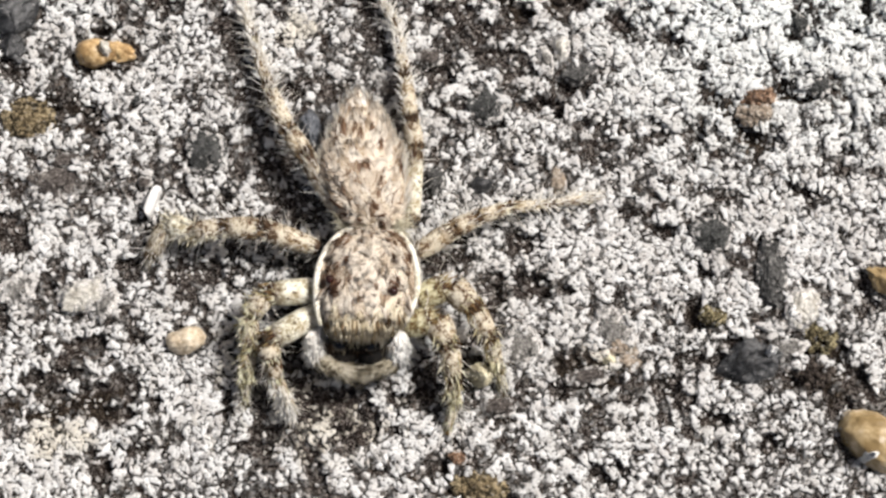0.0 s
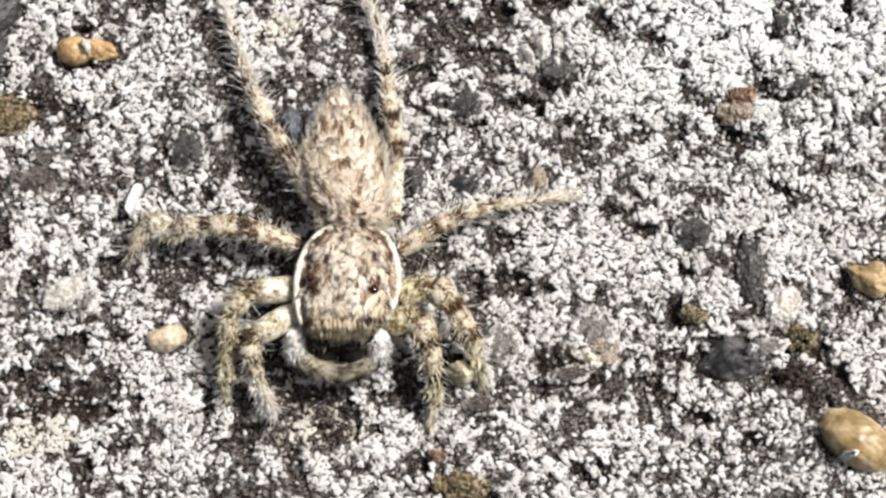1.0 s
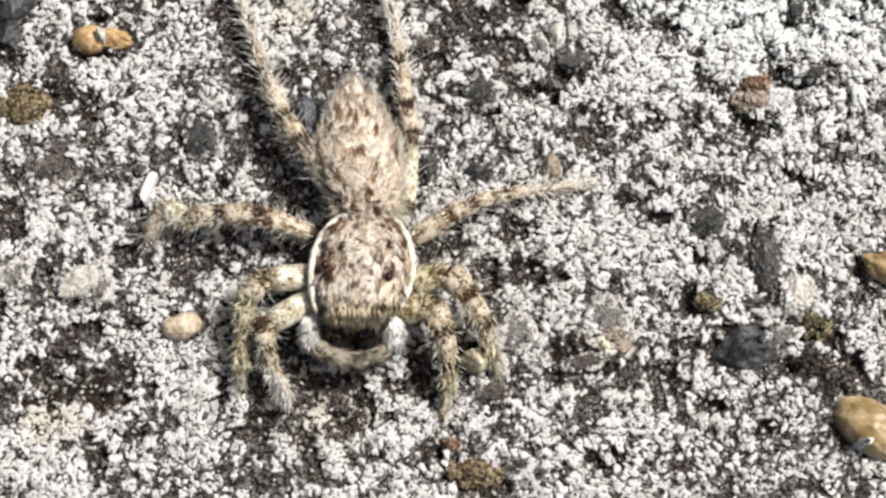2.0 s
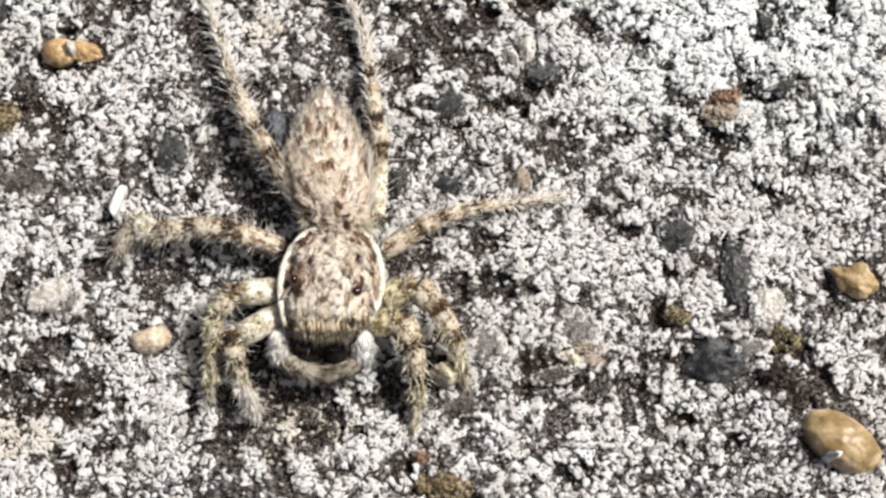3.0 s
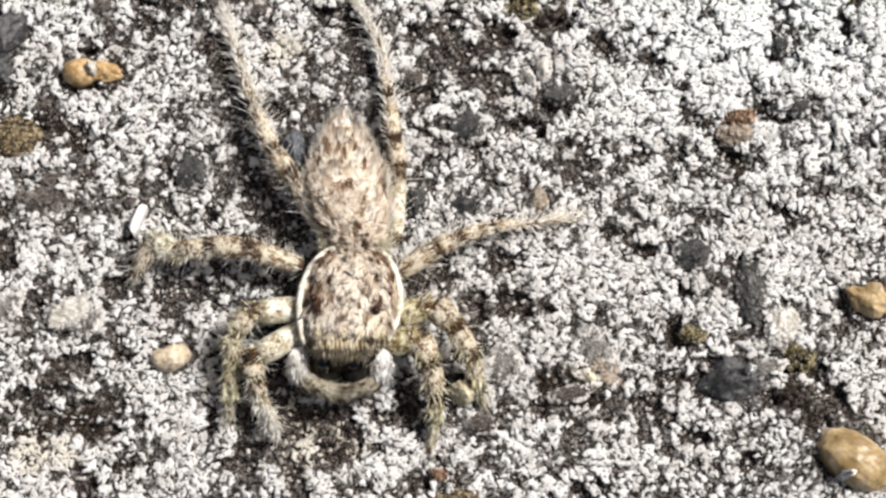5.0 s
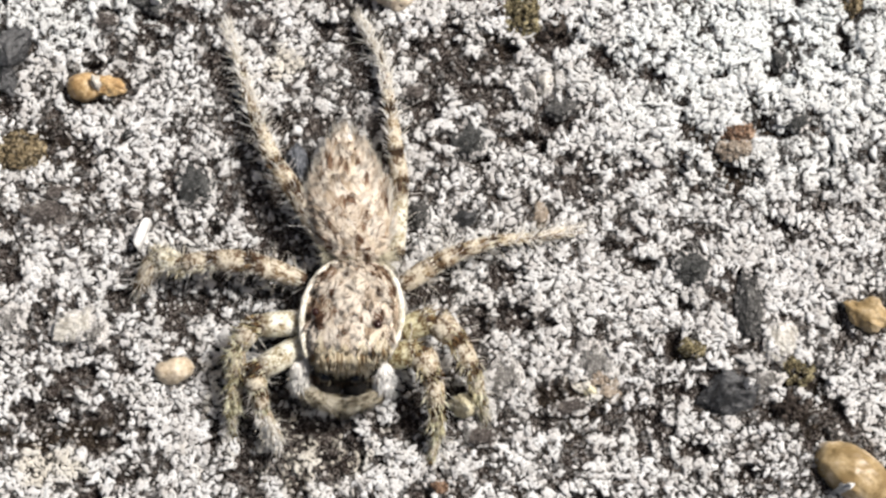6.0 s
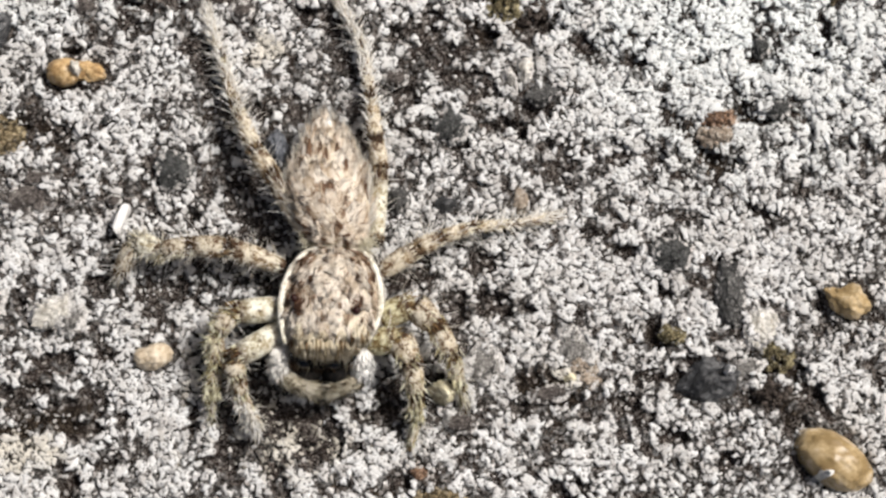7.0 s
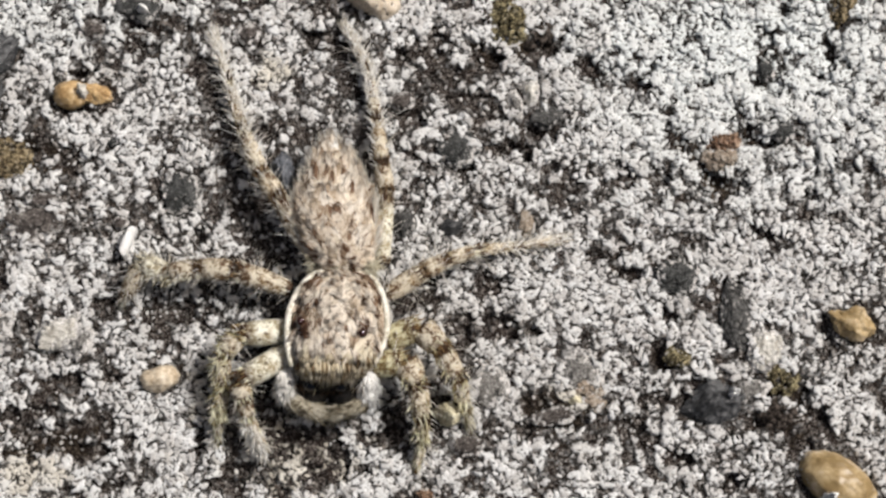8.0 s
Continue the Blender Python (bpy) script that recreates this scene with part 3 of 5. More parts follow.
pit(9.54, 0.28, 0.50, 0.13, 0, 1.0)
pit(6.53, 0.45, 0.38, 0.27, 0, 1.0)
pit(7.59, -0.65, 0.34, 0.25, 0, 1.0)
pit(7.39, -1.99, 0.51, 0.42, 0, 1.0)
pit(7.03, -3.32, 0.36, 0.25, 0, 1.0)
pit(8.11, -3.24, 0.57, 0.19, 0, 1.0)
pit(8.46, -2.74, 0.48, 0.23, 0, 1.0)
pit(10.25, -3.82, 0.38, 0.27, 0, 1.0)
pit(11.43, -3.08, 0.31, 0.51, 25, 1.0)
pit(11.82, -3.74, 0.36, 0.42, 0, 1.0)
pit(11.38, -4.48, 0.36, 0.31, 0, 1.0)
pit(10.44, -2.99, 0.29, 0.21, 0, 1.0)
pit(3.29, -4.15, 0.38, 0.27, 0, 1.0)
pit(3.55, -3.32, 0.34, 0.38, 0, 1.0)
pit(4.12, -3.82, 0.80, 0.19, 5, 1.0)
pit(6.44, -4.07, 0.42, 0.27, 0, 1.0)
pit(7.01, -4.40, 0.32, 0.21, 0, 1.0)
pit(7.74, -4.97, 0.67, 0.27, 0, 1.0)
pit(3.66, -1.23, 0.29, 0.19, 0, 1.0)
pit(12.25, -1.15, 0.17, 0.53, 20, 1.0)
pit(-11.14, -3.73, 1.05, 0.20, 8, 1.0)
pit(-9.10, -4.05, 0.27, 0.42, 0, 1.0)
pit(-8.36, -4.49, 0.46, 0.21, 15, 1.0)
pit(-9.93, -6.41, 0.46, 0.42, 0, 1.0)
pit(-8.81, -5.84, 0.69, 0.17, 0, 1.0)
pit(-2.34, -4.95, 0.53, 0.69, 0, 1.0)
pit(-2.82, -5.52, 0.38, 0.46, 0, 1.0)
pit(-0.55, -4.14, 0.53, 0.38, 0, 1.0)
pit(-0.23, -6.41, 0.46, 0.31, 0, 1.0)
pit(0.90, -7.05, 1.14, 0.42, -20, 1.0)
pit(-5.49, -5.76, 0.69, 0.23, 0, 1.0)
pit(6.45, -3.97, 0.38, 0.27, 0, 1.0)
pit(7.01, -4.54, 0.34, 0.21, -20, 1.0)
pit(4.46, -6.49, 0.48, 0.29, -30, 1.0)
pit(5.27, -6.41, 0.29, 0.29, 0, 1.0)
pit(9.33, -5.68, 0.32, 0.21, 20, 1.0)
pit(-3.62, -6.57, 0.27, 0.57, 30, 1.0)
cover(-11.13, -4.14, 0.65, 0.19, 12, 0.9)
cover(11.06, 5.71, 0.97, 0.34, 0, 0.8)
cover(-9.53, -4.31, 0.60, 0.75, 0, 0.6)
cover(2.64, -3.32, 0.26, 0.54, 0, 0.9)
cover(7.30, 8.71, 0.73, 0.60, 0, 0.7)
cover(-7.45, 6.95, 1.29, 0.75, 0, 0.5)
cover(-8.29, -4.31, 1.29, 1.08, 0, 0.5)
soil(-10.77, -4.47, 1.58, 0.33)
soil(12.80, 8.89, 0.33, 1.00)
soil(2.14, 8.00, 1.00, 1.00)
soil(9.13, 3.45, 0.83, 0.66)
cover(8.74, -4.65, 1.80, 0.60, 0, 0.55)
cover(12.37, -2.49, 0.60, 1.20, 0, 0.60)
cover(11.02, -0.48, 1.40, 0.80, 0, 0.45)
cover(7.25, -4.81, 1.00, 0.60, 0, 0.50)
cover(5.64, -2.16, 0.80, 1.40, 0, 0.45)
cover(12.39, 0.20, 0.80, 0.80, 0, 0.40)
cover(11.39, 0.54, 1.20, 0.60, 0, 0.40)
cover(-11.40, -0.30, 1.80, 0.80, 0, 0.35)
cover(-9.35, 4.67, 1.60, 0.80, 0, 0.40)
cover(9.30, 0.59, 0.61, 0.24, 0, 0.90)
cover(7.03, 0.20, 0.91, 0.87, 0, 0.40)
cover(6.83, -1.15, 0.76, 0.65, 0, 0.40)
cover(-8.54, 6.07, 1.30, 0.87, 0, 0.40)
cover(-11.42, 5.72, 0.54, 0.65, 0, 0.40)
cover(-12.59, 4.85, 1.30, 0.35, 0, 0.50)
cover(-4.11, 7.30, 0.87, 1.30, 0, 0.30)
cover(11.36, -0.48, 1.30, 0.65, 0, 0.35)
cover(-2.06, 7.30, 0.98, 1.95, 0, -0.45)
cover(0.33, 6.59, 1.30, 1.30, 0, -0.40)
cover(-3.45, 9.52, 1.08, 0.54, 0, -0.40)
cover(1.65, -1.99, 0.76, 0.87, 0, -0.40)
cover(3.80, -3.32, 1.08, 0.87, 0, -0.25)
pit(-2.40, 7.65, 0.25, 0.80, 10, 1.0)
pit(1.49, -1.40, 0.46, 0.54, -20, 1.0)
pit(0.98, -2.57, 0.31, 0.38, 0, 1.0)
pit(-0.01, 5.19, 0.46, 0.27, 0, 1.0)
pit(-0.52, 7.12, 0.27, 0.27, 0, 1.0)
pit(-3.09, 7.83, 0.31, 0.31, 0, 1.0)
pit(-1.03, 4.67, 0.27, 0.19, 0, 1.0)
cover(9.83, -1.15, 3.83, 2.83, 0, 0.30)
cover(6.34, -0.65, 2.17, 2.50, 0, 0.22)
cover(8.75, -4.32, 3.33, 1.17, 0, 0.25)
cover(-8.40, 0.21, 1.33, 0.67, 0, 0.25)
cover(-12.28, 5.72, 1.33, 0.67, 0, 0.30)
# next four: sparser lichen before the spider, partly standing in for its shadow
cover(-4.60, -5.92, 1.50, 0.67, 0, -0.30)
cover(-2.33, -5.92, 1.00, 0.67, 0, -0.25)
cover(-3.64, -4.95, 2.67, 1.17, 0, -0.30)
cover(0.58, -5.76, 0.83, 0.67, 0, -0.25)
cover(8.73, 1.45, 4.17, 2.00, 0, 0.22)
cover(12.59, 0.62, 1.50, 2.00, 0, 0.20)
# dark hollows before the spider that also deepen its painted shadow
pit(-5.09, -5.36, 0.55, 0.26, 0, 1.0)
pit(-3.88, -4.71, 0.37, 0.29, 0, 1.0)
pit(-3.16, -4.30, 0.59, 0.22, 0, 1.0)
pit(-1.37, -4.38, 0.46, 0.26, 0, 1.0)
pit(-4.95, -4.14, 0.26, 0.37, 0, 1.0)
pit(-1.36, -5.28, 0.22, 0.26, 0, 1.0)
pit(-6.24, -4.62, 0.26, 0.55, 0, 1.0)

STONE_PLAN = []


def stone(name, label, x, y, rx, ry, high, turn, material, lumps=0.18, chips=0, sink=0.35, pinch=0.0, notch=0, category="stone"):
    STONE_PLAN.append(dict(name=name, label=label, category=category, x=x, y=y, rx=rx, ry=ry, high=high, turn=turn, material=material,
                           lumps=lumps, chips=chips, sink=sink, pinch=pinch, notch=notch, seed=len(STONE_PLAN) + 1))
    BEDS.append((x, y, rx, ry, turn, 0.25 if material in (GREY, QUARTZ, TAN) else 0.08 if material in (MAUVE, BASALT) else 0.0))


stone("pebble", "large smooth amber pebble half sunk in the slab", 12.47, -5.64, 1.25, 0.76, 0.75, -35, AMBER, 0.08)
stone("pebble", "small amber pebble lying in a hollow", 13.02, -0.94, 0.70, 0.47, 0.5, -32, AMBER, 0.22, 1)
stone("pebble", "orange quartz pebble stuck in the lichen", -10.37, 5.89, 0.54, 0.43, 0.45, 0, ORANGE, 0.08, 0)
stone("grain", "pale orange grain beside an orange pebble", -9.70, 5.93, 0.53, 0.31, 0.34, -8, ORANGE, 0.26, 1)
stone("grain", "small milky quartz grain on an orange pebble", -9.97, 5.95, 0.21, 0.23, 0.62, 0, QUARTZ, 0.35, 2)
stone("pebble", "peach coloured pebble with a dented edge", -7.45, -2.68, 0.59, 0.40, 0.45, 8, PEACH, 0.12, 0, 0.35, 0.0, 110)
stone("pebble", "large cream pebble with small dark pits", -1.25, 9.15, 0.79, 0.99, 0.75, -4, CREAM, 0.14, 1, 0.35, 0.24)
stone("stone", "dull mauve-grey stone flush with the slab", -11.27, 2.01, 0.91, 0.69, 0.22, 0, MAUVE, 0.18, 3)
stone("stone", "small mauve stone beside a larger one", -11.07, 2.63, 0.49, 0.30, 0.25, 0, MAUVE, 0.2, 2)
stone("stone", "dark round basalt stone with a rough face", -7.02, 2.89, 0.66, 0.59, 0.3, 15, BASALT, 0.16, 3)
stone("stone", "milky quartz stone with grey edges", -10.45, -1.42, 0.70, 0.54, 0.45, 12, QUARTZ, 0.3, 6)
stone("stone", "grey stone at the milky quartz's side", -9.84, -1.57, 0.40, 0.56, 0.3, -10, GREY, 0.2, 3)
stone("stone", "large dark slate stone with a broken face", -12.73, 7.13, 0.83, 0.73, 0.9, 10, GLOSSY, 0.14, 7)
stone("stone", "dark slate splinter under a larger one", -12.78, 6.15, 0.36, 0.56, 0.6, 10, GLOSSY, 0.16, 5)
stone("stone", "dark square basalt chip in white lichen", 11.14, 4.86, 0.40, 0.33, 0.55, 8, BASALT, 0.1, 4)
stone("stone", "rough dark stone among lichen", 7.90, 0.44, 0.59, 0.56, 0.25, 0, BASALT, 0.28, 2)
stone("stone", "long dark grey stone with rounded ends", 9.53, -0.74, 0.45, 1.02, 0.4, 3, SLATE, 0.12, 2)
stone("stone", "pale quartz stone with a yellowish foot", 10.44, -1.73, 0.59, 0.69, 0.42, 0, QUARTZ, 0.2, 3)
stone("stone", "charcoal stone with faceted faces", 9.05, -3.34, 1.02, 0.69, 0.95, 10, GLOSSY, 0.16, 7)
stone("grain", "white lichen grain on a charcoal stone", 9.44, -3.04, 0.18, 0.17, 0.65, 0, WHITE, 0.5, 3)
stone("stone", "grey flat stone beside a charcoal one", 10.00, -2.97, 0.59, 0.40, 0.3, 20, GREY, 0.2, 3)
stone("stone", "pale grey domed stone under lichen", 4.93, -2.48, 0.69, 0.76, 0.35, 0, GREY, 0.2, 2)
stone("stone", "flat grey wedge of stone", 2.31, -2.84, 0.53, 0.79, 0.28, 20, GREY, 0.1, 5)
stone("stone", "flat dark grey stone by the spider's foot", 1.56, -4.65, 0.53, 0.40, 0.25, -10, MAUVE, 0.12, 4)
stone("stone", "dark stone with a soft sheen", 4.21, -3.76, 0.66, 0.25, 0.22, 8, MAUVE, 0.3, 3)
stone("chip", "brown-grey chip beside a grey domed stone", 5.33, -3.30, 0.33, 0.26, 0.22, -20, TAN, 0.3, 2)
stone("chip", "pale yellowish chip under a domed stone", 4.81, -3.24, 0.21, 0.17, 0.26, 10, YELLOW, 0.3, 2)
stone("chip", "black square chip of basalt", 1.14, 1.87, 0.36, 0.25, 0.55, -8, GLOSSY, 0.1, 4)
stone("flake", "narrow white flake standing on edge", -8.51, 1.33, 0.17, 0.62, 0.55, -20, WHITE, 0.08, 1)
stone("chip", "mauve chip near the spider's hind foot", -0.37, 5.72, 0.43, 0.30, 0.25, 10, MAUVE, 0.15, 2)
stone("chip", "grey chip beside the spider's hind leg", -0.27, 2.01, 0.33, 0.46, 0.45, 10, SLATE, 0.15, 3)
stone("chip", "light grey shard lying flat", 3.05, 5.67, 0.21, 0.54, 0.28, 12, GREY, 0.1, 2)
stone("chip", "pale grey shard beside another", 3.51, 6.07, 0.25, 0.45, 0.28, 0, QUARTZ, 0.15, 2)
stone("stone", "dark slate shard with a long edge", 3.99, 5.25, 0.53, 0.33, 0.28, 15, SLATE, 0.15, 4)
stone("stone", "dark grey-green stone among lichen", 1.30, 4.34, 0.63, 0.56, 0.25, 0, BASALT, 0.25, 2)
stone("stone", "blue-grey stone beside the spider's abdomen", -3.98, 3.45, 0.42, 0.68, 1.5, 10, BLUE, 0.10, 1)
stone("chip", "small black chip in lichen", -9.09, 4.46, 0.20, 0.20, 0.2, 0, BASALT, 0.1, 3)
stone("chip", "brownish chip with a pale top", 3.33, 1.95, 0.30, 0.46, 0.28, 0, TAN, 0.18, 2)
stone("chip", "cream chip beside the spider's front leg", 1.09, -3.68, 0.44, 0.36, 2.1, 20, YELLOW, 0.15, 4)
stone("stone", "grey-green angular stone with a white spot", -8.44, 8.61, 0.79, 0.49, 0.35, -30, BASALT, 0.15, 5)
stone("grain", "round white grain on an angular stone", -8.27, 8.54, 0.17, 0.15, 0.45, 0, WHITE, 0.4, 2)
stone("stone", "brownish stone by the spider's hind foot", -5.02, 7.83, 0.40, 0.36, 0.25, 0, MAUVE, 0.2, 3)
stone("stone", "dark brown stone under lichen", -9.76, 7.90, 0.43, 0.33, 0.2, 0, MAUVE, 0.2, 3)
stone("stone", "dark stone at a crevice", 10.61, 6.79, 0.30, 0.40, 0.2, 0, BASALT, 0.2, 3)
stone("crumb", "brown crumb of dry earth", 0.39, -6.11, 0.30, 0.25, 0.35, 0, RUST, 0.25, 0, category="earth")
stone("stone", "olive stone sunk among grey grit", 7.78, -1.98, 0.43, 0.28, 0.22, 0, OLIVE, 0.3, 1)
stone("stone", "pale green-grey stone at the slab's crust", -12.35, -1.22, 0.52, 0.40, 0.12, 30, GREY, 0.35, 4)
stone("stone", "brown ochre stone far along the slab", 13.02, 9.10, 0.46, 0.99, 0.3, 0, BROWN, 0.25, 2)
stone("stone", "dark stone beside the spider's flank", -1.57, 4.77, 0.43, 0.36, 0.22, 0, MAUVE, 0.2, 2)
stone("chip", "violet-grey chip in lichen", -8.73, 1.95, 0.23, 0.20, 0.22, 0, MAUVE, 0.15, 2)
stone("grain", "white lichen crumb clinging to an amber pebble", 12.19, -6.04, 0.28, 0.17, 0.82, 15, WHITE, 0.45, 2)

# ---- the slab ----
def spread(lo, hi, step, far):
    """Even steps between lo and hi, then ever longer ones out to far on both sides."""
    inner = list(np.arange(lo, hi + step / 2, step))
    reach, d = [], step
    while sum(reach) < far:
        d *= 1.3
        reach.append(d)
    return np.array(list(lo - np.cumsum(reach))[::-1] + inner + list(inner[-1] + np.cumsum(reach)))


def relief(X, Y):
    """Height in mm, lichen cover, tint, soil and the room for granules at places in mm."""
    wx = X + 0.10 * (value_noise(X, Y, 0.3, 91) - 0.5) + 0.5 * (value_noise(X, Y, 1.5, 93) - 0.5)
    wy = Y + 0.10 * (value_noise(X, Y, 0.3, 92) - 0.5) + 0.5 * (value_noise(X, Y, 1.5, 94) - 0.5)
    amount = 1.02 + 0.30 * (value_noise(X, Y, 2.6, 1) - 0.5) + 0.34 * (value_noise(X, Y, 0.9, 2) - 0.5)
    for x, y, rx, ry, turn, much in COVERS:
        amount = amount + 0.75 * much * smooth(0.0, 0.7, oval(wx, wy, x, y, rx, ry, turn))
    grain = 0.34 * value_noise(wx, wy, 0.50, 11) + 0.40 * value_noise(wx, wy, 0.25, 12) + 0.26 * value_noise(wx, wy, 0.12, 13)
    grain = 0.5 + 1.3 * (grain - 0.5)
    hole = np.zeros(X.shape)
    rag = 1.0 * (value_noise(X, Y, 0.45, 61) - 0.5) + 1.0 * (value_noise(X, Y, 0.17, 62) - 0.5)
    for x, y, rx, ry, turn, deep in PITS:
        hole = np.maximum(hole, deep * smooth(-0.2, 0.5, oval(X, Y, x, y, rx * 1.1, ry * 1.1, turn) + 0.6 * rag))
    bed, ring = np.zeros(X.shape), np.zeros(X.shape)
    for x, y, rx, ry, turn, _ in BEDS:
        inward = oval(X, Y, x, y, rx, ry, turn) + 0.45 * rag
        bed = np.maximum(bed, smooth(-0.2, 0.15, inward))
        ring = np.maximum(ring, smooth(-0.42, -0.16, inward) * (1 - smooth(0.0, 0.25, inward)))
    tinted, earth = np.zeros(X.shape), np.zeros(X.shape)
    for x, y, rx, ry, turn, _ in TINTS:
        tinted = np.maximum(tinted, smooth(0, 0.7, oval(wx, wy, x, y, rx, ry, turn) + 0.8 * rag))
    for x, y, rx, ry, turn, _ in COOLS:
        tinted = tinted - smooth(0, 0.6, oval(wx, wy, x, y, rx, ry, turn) + 0.3 * rag)
    for x, y, rx, ry, turn, _ in SOILS:
        earth = np.maximum(earth, smooth(0, 0.4, oval(wx, wy, x, y, rx, ry, turn) + 0.8 * rag))
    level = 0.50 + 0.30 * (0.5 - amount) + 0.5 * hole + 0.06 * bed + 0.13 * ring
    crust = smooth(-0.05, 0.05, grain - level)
    loose, _, lot = cell_noise(wx, wy, 0.24, 51)
    speck = smooth(0.5, 0.34, loose) * (lot > 0.6 + 0.4 * hole)
    crust = np.maximum(crust, speck * 0.75)
    # larger rounded lumps where the lichen is cold white
    first, second, tall = cell_noise(wx, wy, 0.62, 71)
    lumpy = np.clip(-tinted, 0, 1) * smooth(0.25, 0.6, tall)
    dome = np.sqrt(np.clip(1 - (first / 0.7) ** 2, 0, 1)) * lumpy
    crust = np.maximum(crust, smooth(0.3, 0.55, dome)) * (1 - 0.55 * lumpy * smooth(0.16, 0.03, second - first))
    one, two, tag = cell_noise(wx, wy, 0.19, 21)
    knob = np.sqrt(np.clip(1 - (one / 0.75) ** 2, 0, 1)) * (0.5 + 0.5 * tag)
    seam = smooth(0.02, 0.16, two - one)
    crust = crust * (0.6 + 0.4 * seam)
    z = 0.20 * (value_noise(X, Y, 3.5, 31) - 0.5) + 0.16 * (value_noise(X, Y, 1.1, 32) - 0.5) + 0.05 * (value_noise(X, Y, 0.25, 33) - 0.5)
    z = z + crust * (0.065 + 0.02 * knob * seam + 0.10 * np.clip(grain - level, 0, 0.3)) + 0.14 * dome - (0.20 + 0.3 * (value_noise(X, Y, 0.3, 63) - 0.5)) * hole - 0.03 * bed
    return z, crust, tinted, earth, np.maximum(grain - level, 0.25 * dome - 0.06 * (1 - lumpy) - 0.1)


def make_slab():
    xs, ys = spread(-15.5, 16.0, 0.052, 20000), spread(-9.5, 12.5, 0.052, 20000)
    X, Y = np.meshgrid(xs, ys)
    inside = (np.abs(X) < 40) & (np.abs(Y) < 40)
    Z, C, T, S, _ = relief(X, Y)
    Z, C = np.where(inside, Z, 0.1), np.where(inside, C, 0.6)
    rows, cols = X.shape
    mesh = bpy.data.meshes.new("ground")
    mesh.vertices.add(rows * cols)
    mesh.vertices.foreach_set("co", (np.stack([X, Y, Z], -1).reshape(-1) * MM).astype(np.float32))
    i = (np.arange(rows - 1)[:, None] * cols + np.arange(cols - 1)[None]).reshape(-1)
    quads = np.stack([i, i + 1, i + cols + 1, i + cols], 1).astype(np.int32)
    mesh.loops.add(quads.size)
    mesh.loops.foreach_set("vertex_index", quads.reshape(-1))
    mesh.polygons.add(len(quads))
    mesh.polygons.foreach_set("loop_start", np.arange(0, quads.size, 4, dtype=np.int32))
    mesh.polygons.foreach_set("use_smooth", np.ones(len(quads), dtype=bool))
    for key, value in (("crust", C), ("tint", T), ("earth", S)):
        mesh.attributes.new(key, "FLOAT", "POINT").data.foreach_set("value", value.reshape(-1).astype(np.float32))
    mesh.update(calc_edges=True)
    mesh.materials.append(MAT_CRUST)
    return tagged(new("ground", mesh), "weathered concrete slab crusted with white granular lichen", "ground", kind="structure")


ground = make_slab()


